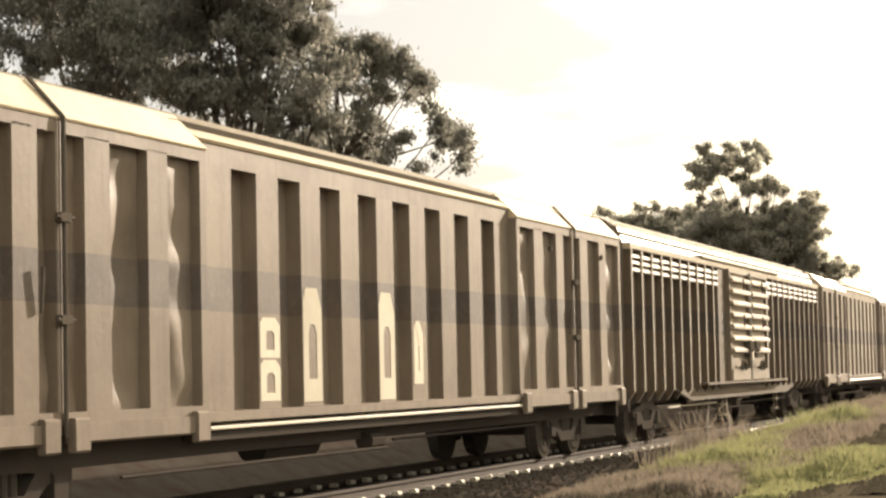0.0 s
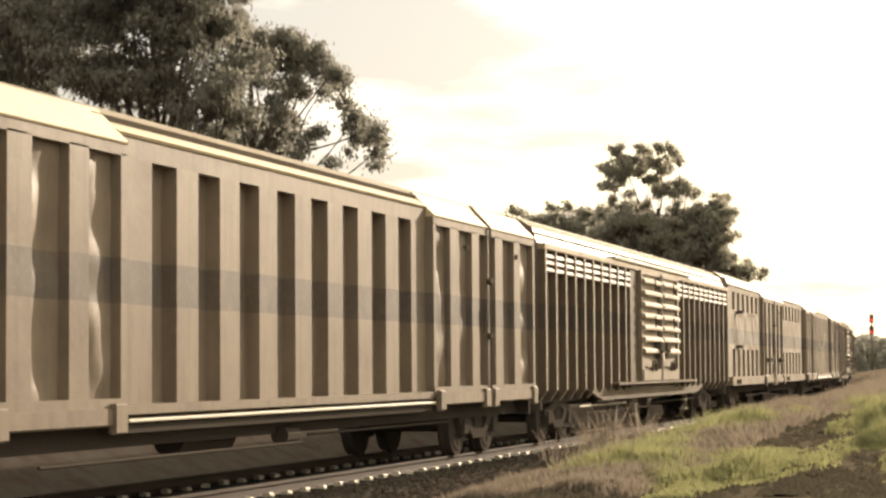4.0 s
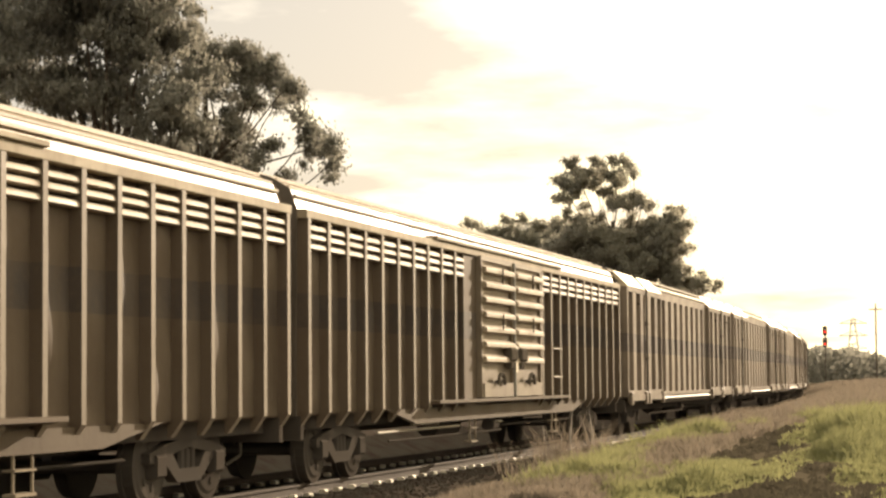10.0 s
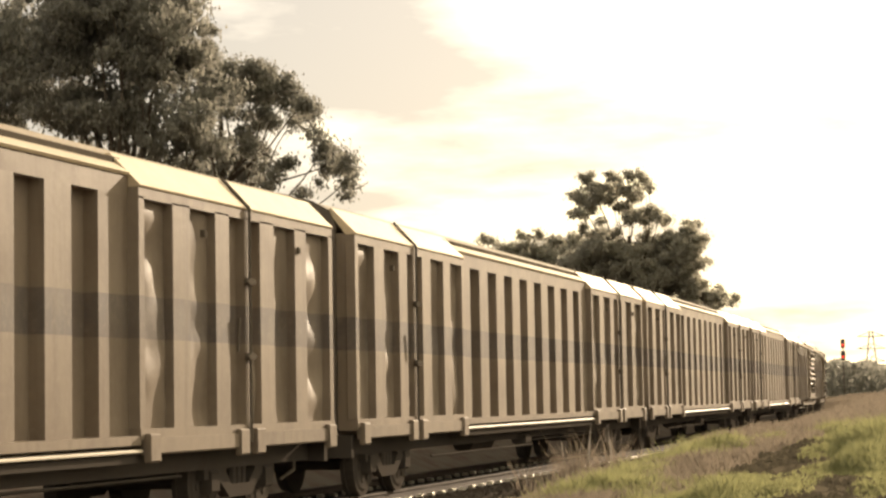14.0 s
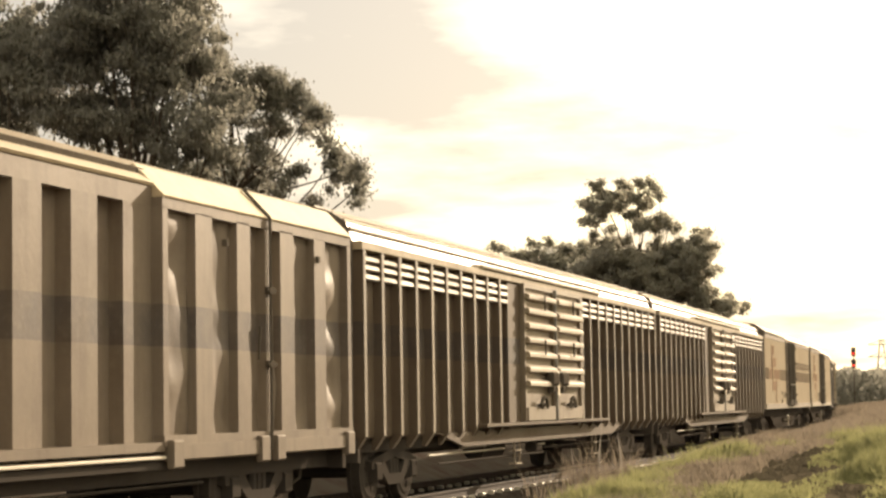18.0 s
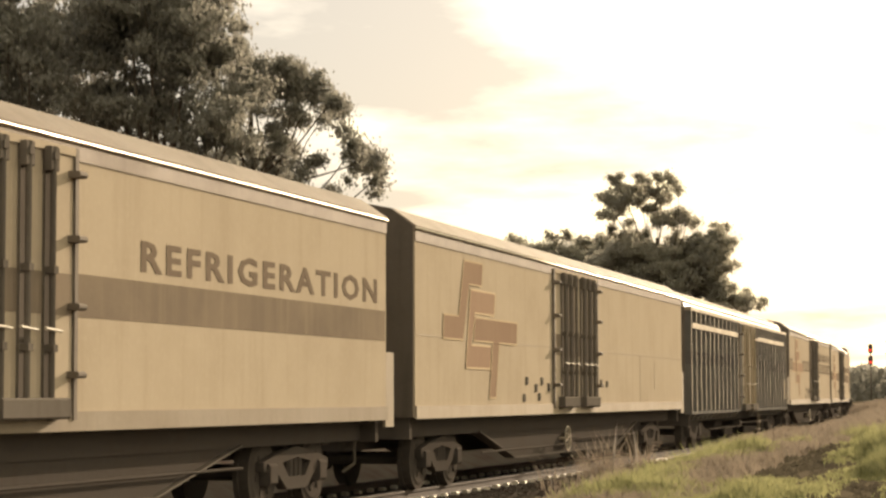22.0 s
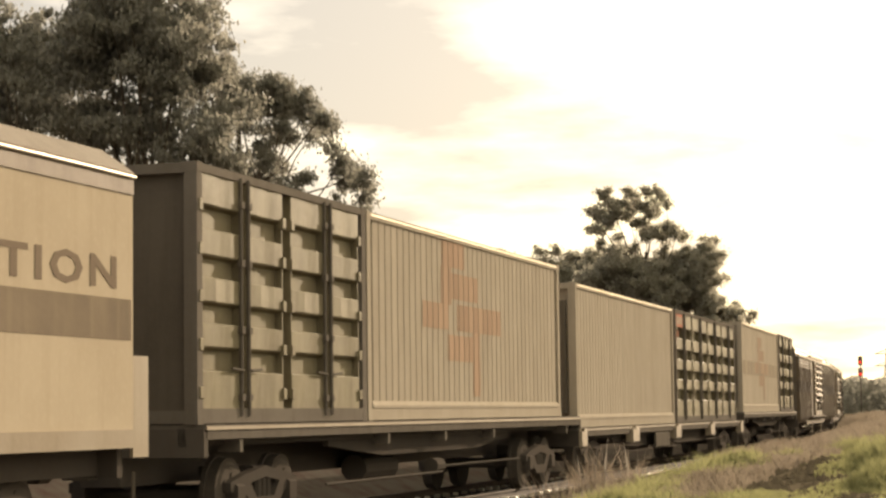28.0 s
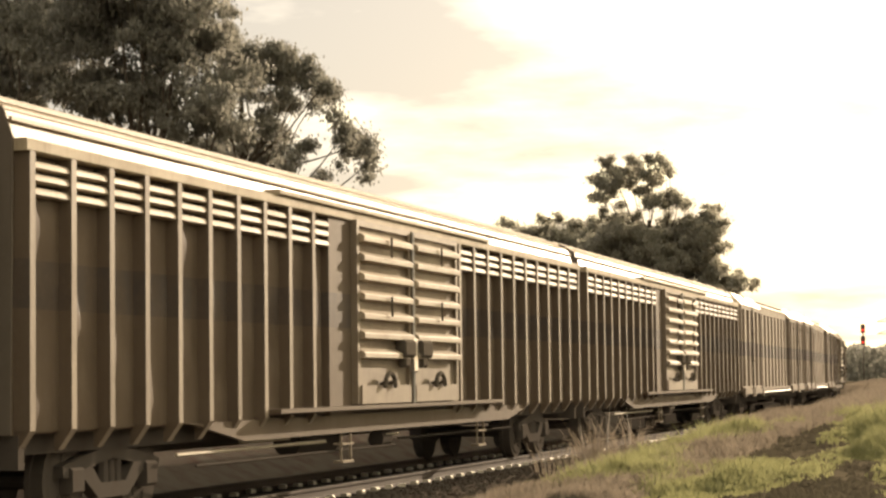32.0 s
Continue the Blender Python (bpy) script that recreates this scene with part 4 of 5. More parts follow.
    if wheel:
        piece("handbrake_wheel", shared("handbrake_wheel", wheelm, M_WHITE), parent, L * .44)["label"] = "white-rimmed handbrake wheel"

    def steps(bm):
        for a in (-.2, .2):
            rod(bm, (1.3, a, .35), (1.3, a, .9), .018, 5)
        bx(bm, 1.2, 1.34, -.22, .22, .34, .37)
        bx(bm, 1.2, 1.34, -.22, .22, .58, .60)
    for y in steps_at:
        piece("foot_step", shared("foot_step", steps, M_SILL), parent, y)
    bogie(parent, 2.6)
    bogie(parent, L - 2.6)


def roof_arch(bm, half, z_eave, rise, y0, y1, n=8, t=0.05):
    """A curved roof sheet with thickness."""
    up = [(half * math.cos(math.pi * i / n), z_eave + rise * math.sin(math.pi * i / n) ** 0.8) for i in range(n + 1)]
    prism(bm, up + [(-half, z_eave - t), (half, z_eave - t)], y0, y1)


# -- cream van with sliding doors --
def sliding_door(parent, y0, y1, mat, seed):
    """Two leaves that stand proud of the side and lap over the roof edge."""
    k6 = (y1 - y0) / 6.1
    ym = y0 + 3.03 * k6
    X = 1.40
    for k, (a, b) in enumerate(((y0, ym - .015), (ym + .015, y1))):
        bm = bmesh.new()
        w = b - a
        # flush stiles with dented panels set back between them
        cuts = [(.14, .90), (1.38, 2.14), (2.56, w - .05)] if k == 0 else [(.05, .44), (.92, 1.68), (2.10, w - .14)]
        edges = [0.0]
        for c in cuts:
            edges += list(c)
        edges.append(w)
        for i in range(0, len(edges), 2):
            hprism(bm, [(X - .13, a + edges[i] - .02), (X, a + edges[i]), (X, a + edges[i + 1]), (X - .13, a + edges[i + 1] + .02)], 1.14, 3.62)
        bx(bm, X - .13, X, a, b, 3.60, 3.72)
        bx(bm, X - .13, X + .01, a, b, 1.02, 1.14)
        yy = a + .005 if k == 0 else b - .055
        bx(bm, 1.12, X - .005, yy, yy + .05, .98, 3.74)
        leaf = part("door_leaf", bm, mat, parent, "dented cream sliding door leaf")
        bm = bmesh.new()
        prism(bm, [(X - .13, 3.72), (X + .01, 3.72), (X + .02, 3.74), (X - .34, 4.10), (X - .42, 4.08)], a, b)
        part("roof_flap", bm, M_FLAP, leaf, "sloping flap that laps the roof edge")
        for c0, c1 in cuts:
            bm = bmesh.new()
            sheet(bm, a + c0 - .01, a + c1 + .01, 1.10, 3.66, X - .105, .05, .08, .085, seed + c0 + a, True, 1.1, 1.25)
            part("door_panel", bm, mat, leaf, smooth=True)
        bm = bmesh.new()
        prism(bm, [(X - .05, .86), (X + .03, .86), (X + .05, .88), (X + .05, 1.04), (X - .05, 1.04)], a + .12, b - .10)
        part("door_runner", bm, mat, leaf, "boxed door runner")
        bars("roller_bracket", leaf, mat, [(X, X + .085, yy - .13, yy + .13, .78, 1.09) for yy in (a + .22, b - .28)], "", .02)
        rng = random.Random(seed + k)
        if rng.random() < .8:
            bars("lashing_eye", leaf, M_DARK, [(X - .03, X + .03, a + 1.75, a + 1.83, 3.30, 3.38)])
    bm = bmesh.new()
    rod(bm, (1.435, ym + .02, .92), (1.435, ym + .02, 3.74), .022, 6)
    rod(bm, (1.435, ym + .02, 3.74), (1.08, ym + .02, 4.12), .022, 6)
    bar = part("locking_bar", bm, M_DARK, parent)
    for z in (1.95, 2.85):
        bm = bmesh.new()
        bx(bm, 1.40, 1.47, ym - .09, ym + .10, z - .04, z + .04)
        rod(bm, (1.45, ym - .14, z), (1.45, ym + .16, z), .02, 6)
        part("bar_clamp", bm, M_DARK, bar)
    bm = bmesh.new()
    rod(bm, (1.43, ym - .38, 2.0), (1.45, ym - .38, 2.40), .018, 6)
    part("grab_handle", bm, M_DARK, parent)


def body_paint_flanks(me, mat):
    """The flanks of a post take the body's paint; its outer face stays pale."""
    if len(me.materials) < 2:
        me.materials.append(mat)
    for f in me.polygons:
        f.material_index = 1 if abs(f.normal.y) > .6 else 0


def van_shell(parent, L, mat, X, eave, rise, sill=0.92, end_mat=None):
    """Floor-to-eave box with closed ends, and a curved roof."""
    bm = bmesh.new()
    bx(bm, -1.40, X, 0, L, sill, eave)
    part("body", bm, end_mat or mat, parent)
    bm = bmesh.new()
    roof_arch(bm, X + .02, eave, rise, 0, L)
    part("roof", bm, M_VAN_ROOF, parent, "curved dusty sheet roof")
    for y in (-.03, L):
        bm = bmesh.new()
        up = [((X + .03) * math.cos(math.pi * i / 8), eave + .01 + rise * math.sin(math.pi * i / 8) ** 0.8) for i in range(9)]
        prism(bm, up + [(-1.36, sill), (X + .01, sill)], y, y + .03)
        end = part("end_wall", bm, M_END, parent, "end wall painted dark for its shade, with upright stiffeners")
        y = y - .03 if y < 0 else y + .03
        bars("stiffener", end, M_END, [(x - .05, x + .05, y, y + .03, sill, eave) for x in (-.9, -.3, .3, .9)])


def sliding_van(label, seed, mat):
    L = 23.02
    w = new("box_van")
    tagged(w, label, "railway wagon", group="wagons of the goods train")
    X = 1.10
    y0, y1 = 5.95, 16.72
    van_shell(w, L, mat, X, 3.84, .47)
    bars("header", w, mat, [(X, 1.275, y0, y1, 3.62, 3.84)])
    bars("sill", w, mat, [(X, 1.40, y0, y1, 0.97, 1.07)])
    bars("solebar", w, M_SOLE, [(X, 1.43, y0, y1, 0.885, 0.925)], "solebar edge painted pale for sunlight", .012)
    bars("solebar_web", w, M_UNDER, [(X, 1.36, y0, y1, 0.78, 0.868)])
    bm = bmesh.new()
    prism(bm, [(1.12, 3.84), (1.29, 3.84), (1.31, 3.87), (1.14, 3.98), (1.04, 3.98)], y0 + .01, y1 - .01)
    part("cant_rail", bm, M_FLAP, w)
    bars("gutter", w, M_DARK, [(.98, 1.12, y0 - .25, y1 + .15, 3.984, 4.05)])

    def rib(bm):
        hprism(bm, [(X, -.315), (1.28, -.295), (1.28, .295), (X, .315)], 1.07, 3.62)
    me = shared("pressed_rib_" + mat.name, rib, mat)
    for i in range(7):
        piece("pressed_rib", me, w, 7.762 + i * 1.217)
    for a, b in ((y0, 6.84), (15.985, y1)):
        bm = bmesh.new()
        hprism(bm, [(X, a), (1.275, a), (1.275, b - .01), (X, b + .01)], 1.07, 3.62)
        part("end_plate", bm, mat, w)
    for i in range(8):
        bm = bmesh.new()
        g = 6.84 + 1.217 * i
        sheet(bm, g - .02, g + .65, 1.07, 3.64, X + .012, .12, .14, .02, seed + g)
        part("recessed_panel", bm, mat, w, smooth=True)
    sliding_door(w, 0.03, y0, mat, seed)
    sliding_door(w, y1, L - .03, mat, seed + 5)
    underframe(w, L, .3)
    return w, L


def window_van(label, seed, mat):
    L = 23.25
    w = new("box_van")
    tagged(w, label, "railway wagon", group="wagons of the goods train")
    X = 1.10
    van_shell(w, L, mat, X, 3.86, .55)
    for y0, y1 in ((0.02, 8.45), (14.90, L - .02)):
        n = 6
        bars("side_rail", w, mat, [(X, 1.285, y0, y1, 3.68, 3.86), (X, 1.30, y0, y1, 3.09, 3.14), (X, 1.41, y0, y1, .86, 1.12)])
        bm = bmesh.new()
        prism(bm, [(1.12, 3.885), (1.28, 3.885), (1.20, 4.07), (.98, 4.10)], y0, y1)
        part("cant_rail", bm, mat, w, "leaning cream fascia over the side")
        bars("ledge", w, M_FLAP, [(1.10, 1.33, y0, y1, 3.86, 3.885)], "thin pale ledge", .006)
        bm = bmesh.new()
        sheet(bm, y0, y1, 1.95, 3.10, 1.285, .05, .07, .055, seed + y0, True, 1.5, .8)
        part("dented_side_sheet", bm, mat, w, "buckled cream side sheet", True)
        bars("sheet_edge", w, mat, [(X, 1.283, y, y + .03, 1.96, 3.09) for y in (y0 + .004, y1 - .034)])
        pitch = 1.21 if y0 < 5 else 1.235
        k0 = .95 if y0 < 5 else .83
        cells = [(y0 + k0 + pitch * i, y0 + k0 + .64 + pitch * i) for i in range(n)]
        edges = [y0] + [v for c in cells for v in c] + [y1]
        for i in range(0, len(edges), 2):
            for nm, z0, z1 in (("upper_rib", 3.13, 3.70), ("lower_rib", 1.11, 1.97)):
                bm = bmesh.new()
                hprism(bm, [(X, edges[i] - .015), (1.285, edges[i]), (1.285, edges[i + 1]), (X, edges[i + 1] + .015)], z0, z1)
                part(nm, bm, mat, w)
        bars("bracket", w, M_DARK, [(1.28, 1.48, y0 + 1.85, y0 + 2.2, z, z + .09) for z in (1.98, 3.03)] if y0 < 5 else [(1.28, 1.36, y0 + .18, y0 + .26, z, z + .09) for z in (1.42, 1.90)])
        bars("sill_ring", w, M_DARK, [(1.40, 1.45, y0 + v, y0 + v + .22, .90, 1.04) for v in (.95, 1.55)], "", .02)
    sliding_door(w, 8.47, 14.88, mat, seed + 2)
    for y in (9.35, 10.12, 13.2, 13.88):
        bars("lever_bracket", w, M_DARK, [(1.40, 1.52, y - .05, y + .03, 1.58, 1.70)], "", .02)
        rods("lever", w, M_STEEL, [((1.53, y, 1.50), (1.53, y, 1.74))], .02, "worn steel lever", 8)
    underframe(w, L, .3)
    return w, L


def roof_seams(parent, L, half, eave, rise):
    """Standing seams along the roof sheet."""
    for deg in (14, 26, 40, 56):
        a = radians(deg)
        x, z = half * math.cos(a), eave + rise * math.sin(a) ** .8
        bars("roof_seam", parent, M_VAN_ROOF, [(x - .018, x + .018, .02, L - .02, z - .02, z + .022)], "", .006)


# -- louvred van --
def louvre_van(label, seed):
    L = 23.58
    mat = M_LOUVRE
    w = new("louvre_van")
    tagged(w, label, "railway wagon", group="wagons of the goods train")
    X = 1.25
    FACE = 1.30
    eave = 3.72
    van_shell(w, L, mat, X, eave, .58, .96)
    bars("eaves_rail", w, M_POST, [(X, 1.42, 0, L, eave - .12, eave + .0), (X, 1.46, 6.5, 16.5, eave + .004, eave + .07)], "pale eaves rail", .012)
    roof_seams(w, L, X + .02, eave, .58)
    bars("roof_cleat", w, M_FITTING, [(X - .06, X - .015, y - .02, y + .02, eave + .17, eave + .20) for y in [.7 + 1.58 * i for i in range(15)]])
    d0, d1 = 9.39, 14.36

    def rib(bm):
        hprism(bm, [(X, -.075), (1.415, -.055), (1.415, .055), (X, .075)], 1.0, eave - .1)
        prism(bm, [(X - .02, .80), (X + .02, .80), (1.415, 1.0), (X - .02, 1.0)], -.06, .06)
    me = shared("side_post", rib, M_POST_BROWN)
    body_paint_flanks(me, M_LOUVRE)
    ys = []
    for a, b, n in ((0.12, 7.84, 9), (14.75, L - .1, 10)):
        ys.append([a + (b - a) * i / n for i in range(n + 1)])
    for row in ys:
        for y in row:
            piece("side_post", me, w, y)
    bay = ys[0][1] - ys[0][0]

    def slat(bm):
        h = bay / 2 - .06
        prism(bm, [(X, -.055), (FACE + .07, -.055), (FACE + .10, -.04), (FACE + .092, .0), (FACE + .075, .022), (X, .05)], -h, h)
    ms = shared("louvre_slat", slat, M_SLAT)
    for row in ys:
        for i in range(len(row) - 1):
            for z in (3.50, 3.38, 3.25):
                piece("louvre_slat", ms, w, (row[i] + row[i + 1]) / 2, 0, z)
    def stub(bm):
        prism(bm, [(X, -.055), (FACE + .07, -.055), (FACE + .10, -.04), (FACE + .092, .0), (FACE + .075, .022), (X, .05)], -.28, .28)
    for z in (3.50, 3.38, 3.25):
        piece("louvre_slat", shared("short_slat", stub, M_SLAT), w, 8.19, 0, z)
    ys[0].append(8.5)
    for r, row in enumerate(ys):
        for i in range(len(row) - 1):
            bm = bmesh.new()
            sheet(bm, row[i] + .03, row[i + 1] - .03, .98, 3.24, X + .03, .08, .12, .05, seed + i + r * 20)
            part("side_panel", bm, mat, w, smooth=True)
    # doors
    bars("door_pillar", w, mat, [(X, 1.38, 8.5, d0, .98, eave - .1), (X, 1.38, d1, d1 + .25, .98, eave - .1)])
    for k, (a, b) in enumerate(((d0, (d0 + d1) / 2 - .03), ((d0 + d1) / 2 + .03, d1))):
        bm = bmesh.new()
        bx(bm, X, 1.42, a, b, 1.12, 3.62)
        for yy in (a, b - .10):
            bx(bm, 1.42, 1.475, yy, yy + .10, 1.12, 3.62)
        bx(bm, 1.42, 1.50, a + .1, b - .1, 1.12, 1.37)
        bx(bm, 1.42, 1.475, a + .1, b - .1, 3.54, 3.62)
        leaf = part("door_leaf", bm, M_LOUVRE_DOOR, w, "pale door leaf with horizontal pressings")

        def press(bm, a=a, b=b):
            h = (b - a) / 2 - .10
            prism(bm, [(1.42, -.085), (1.54, -.08), (1.55, -.07), (1.55, -.012), (1.535, .006), (1.42, .062)], -h, h)
        mp = shared("pressing", press, M_SLAT)
        for i in range(7):
            q = piece("pressing", mp, leaf, (a + b) / 2, 0, 3.41 - i * .265)
        rods("grab_handle", leaf, M_DARK, [((1.58, (a + b) / 2, z - .12), (1.58, (a + b) / 2, z + .16)) for z in (3.28, 2.45)], .018)
        bm = bmesh.new()
        c = (a + b) / 2
        for yy in (c - .15, c + .15):
            rod(bm, (1.44, yy, 1.38), (1.56, yy, 1.42), .03, 6)
        for i in range(6):
            u, v = math.pi * i / 6, math.pi * (i + 1) / 6
            rod(bm, (1.54, c - math.cos(u) * .24, 1.34 + math.sin(u) * .2), (1.54, c - math.cos(v) * .24, 1.34 + math.sin(v) * .2), .035, 6)
        part("door_lever", bm, M_DARK, leaf)
        bm = bmesh.new()
        e = b - .40 if k == 0 else a + .40
        bx(bm, 1.44, 1.60, e - .24, e + .24, 1.76, 2.02, .04)
        bx(bm, 1.44, 1.56, e - .12, e + .1, 1.62, 1.77, .03)
        part("latch_box", bm, M_DARK, leaf)
    bm = bmesh.new()
    c = (d0 + d1) / 2
    rod(bm, (1.50, c, 1.1), (1.50, c, 3.6), .03, 6)
    bx(bm, 1.44, 1.54, c - .09, c + .09, 1.55, 2.05, .02)
    part("locking_bar", bm, M_STEEL, w)
    bm = bmesh.new()
    prism(bm, [(1.28, 1.00), (1.50, 1.05), (1.57, 1.05), (1.57, 1.10), (1.28, 1.10)], 6.2, 16.7)
    part("running_step", bm, mat, w, "narrow step board under the doors")
    bm = bmesh.new()
    for s in (-1, 1):
        a, b = sorted((s * 1.26, s * 1.34))
        prof = [(4.0, .98), (5.6, .74), (L - 5.6, .74), (L - 4.0, .98)]
        va = [bm.verts.new((a, yy, zz)) for yy, zz in prof]
        vb = [bm.verts.new((b, yy, zz)) for yy, zz in prof]
        bm.faces.new(va), bm.faces.new(vb[::-1])
        for i in range(4):
            j = (i + 1) % 4
            bm.faces.new((va[j], va[i], vb[i], vb[j]))
    part("side_girder", bm, mat, w)
    rods("brake_rod", w, M_WHITE, [((1.2, 3.9, .64), (1.2, 8.8, .64)), ((1.2, 5.8, .72), (1.2, 7.45, .72)), ((1.2, 11.4, .66), (1.2, 12.0, .66))], .022, "pale brake rod")
    underframe(w, L, .2, None, .96, False, (9.35, 16.25))
    return w, L


# -- insulated vans --
def cooler_doors(w, y0, y1, z0, z1, mat, X, rod_mat=None):
    bars("door_frame", w, M_FITTING, [(X - .02, X + .05, y0 - .07, y0, z0 - .05, z1 + .08), (X - .02, X + .05, y1, y1 + .07, z0 - .05, z1 + .08)])
    bars("door_frame", w, mat, [(X - .02, X + .05, y0, y1, z1, z1 + .08)])
    ym = (y0 + y1) / 2
    for k, (a, b) in enumerate(((y0 + .02, ym - .02), (ym + .02, y1 - .02))):
        bm = bmesh.new()
        bx(bm, X - .02, X + .03, a, b, z0, z1, .01)
        leaf = part("door_leaf", bm, mat, w, "insulated door leaf")
        for f in (.30, .56, .82) if k == 0 else (.18, .44, .70):
            y = a + (b - a) * f
            bm = bmesh.new()
            rod(bm, (X + .11, y, z0 - .05), (X + .11, y, z1 + .03), .032, 8)
            bx(bm, X + .02, X + .06, y - .06, y + .06, z0, z1)
            bx(bm, X + .06, X + .13, y - .08, y + .08, z1 - .2, z1 + .03, .01)
            for z in (z0 + .03, z0 + .62, z0 + 1.35, z1 - .06):
                bx(bm, X + .06, X + .15, y - .045, y + .045, z - .035, z + .035)
            part("lock_rod", bm, rod_mat or M_LOCK, leaf, "grey lock rod with keepers on a backing strip")
            bm = bmesh.new()
            rod(bm, (X + .16, y - .22, z0 + .80), (X + .16, y + .10, z0 + .78), .016, 6)
            part("lock_handle", bm, M_WHITE, leaf)
        bars("lock_box", leaf, M_LOCK, [(X + .02, X + .16, a + .3, b - .25, z0 - .04, z0 + .16)], "", .02)
        yy = a if k == 0 else b
        bars("hinge", leaf, M_FITTING, [(X, X + .16, yy - .10, yy + .07, z - .035, z + .03) for z in (z0 + .38, z0 + 1.03, z0 + 1.68, z0 + 2.30)], "", .02)


def slab(bm, outline, x, t=.004):
    """A thin painted shape on the side: outline of (y, z)."""
    va = [bm.verts.new((x, y, z)) for y, z in outline]
    vb = [bm.verts.new((x + t, y, z)) for y, z in outline]
    bm.faces.new(va[::-1]), bm.faces.new(vb)
    for i in range(len(va)):
        j = (i + 1) % len(va)
        bm.faces.new((va[i], va[j], vb[j], vb[i]))


# three interlocking bars: a crook, a bracket and a T, as (y, z) from the lower left corner
EMBLEM = (
    ((1.28, 2.21), (2.42, 2.21), (2.34, 1.84), (1.58, 1.84), (1.20, .94), (.05, .94), (.10, 1.31), (.95, 1.31)),
    ((1.66, 1.76), (3.22, 1.76), (3.14, 1.39), (1.93, 1.39), (1.70, .87), (2.94, .87), (2.88, .50), (1.36, .50)),
    ((1.95, 1.32), (4.74, 1.32), (4.68, .94), (3.48, .94), (3.24, .02), (2.82, .02), (3.05, .94), (1.84, .94)),
)


def emblem(parent, y, z, ky, kz, X, mat=None, panels=None):
    """A faded mark of interlocking bars with pale edges; on ribbed sides it is broken at the seams."""
    if panels:
        for a, b, c, d in ((1.1, 2.4, 1.84, 2.21), (1.05, 1.62, 1.3, 1.84), (1.62, 3.2, 1.39, 1.76), (0.05, 1.45, .94, 1.30), (1.95, 4.7, .94, 1.32), (1.4, 2.9, .50, .87), (2.86, 3.3, 0, .94)):
            for p, q in panels:
                p, q = max(p, y + a * ky), min(q, y + b * ky)
                if q - p > .03:
                    bm = bmesh.new()
                    slab(bm, [(p, z + c * kz), (q, z + c * kz), (q, z + d * kz), (p, z + d * kz)], X)
                    part("emblem_bar", bm, mat, parent, "washed-out bar of the emblem")
        return
    for shape in EMBLEM:
        ring = [(y + a * ky, z + b * kz) for a, b in shape]
        bm = bmesh.new()
        slab(bm, ring[::-1], X)
        bar = part("emblem_bar", bm, mat or M_RED, parent, "faded red bar of the emblem")
        bm = bmesh.new()
        for p, q in zip(ring, ring[1:] + ring[:1]):
            dy, dz = q[0] - p[0], q[1] - p[1]
            n = math.hypot(dy, dz)
            e, f = .014 * dz / n, -.014 * dy / n
            slab(bm, [(p[0] - e, p[1] - f), (q[0] - e, q[1] - f), (q[0] + e, q[1] + f), (p[0] + e, p[1] + f)], X + .0045, .002)
        part("emblem_edge", bm, M_RED_EDGE, bar, "thin pale outline")


def lettering(parent, text, y, z, size, X, width=None, mat=None):
    cu = bpy.data.curves.new("lettering", "FONT")
    cu.body, cu.size, cu.extrude, cu.resolution_u = text, size, .002, 2
    cu.space_character = 1.25
    cu.offset = 0.012
    tmp = bpy.data.objects.new("tmp_text", cu)
    scene.collection.objects.link(tmp)
    bpy.context.view_layer.update()
    me = bpy.data.meshes.new_from_object(tmp.evaluated_get(bpy.context.evaluated_depsgraph_get()))
    bpy.data.objects.remove(tmp)
    xs = [v.co.x for v in me.vertices]
    k = width / (max(xs) - min(xs)) if width else 1
    for v in me.vertices:
        v.co = (X + .004 + v.co.z, y + v.co.x * k, z + v.co.y)
    me.shade_flat()
    me.materials.clear()
    me.materials.append(mat or M_LETTER)
    ob = new("lettering", me)
    ob.parent = parent
    ob["label"] = "dark painted capitals"
    return ob


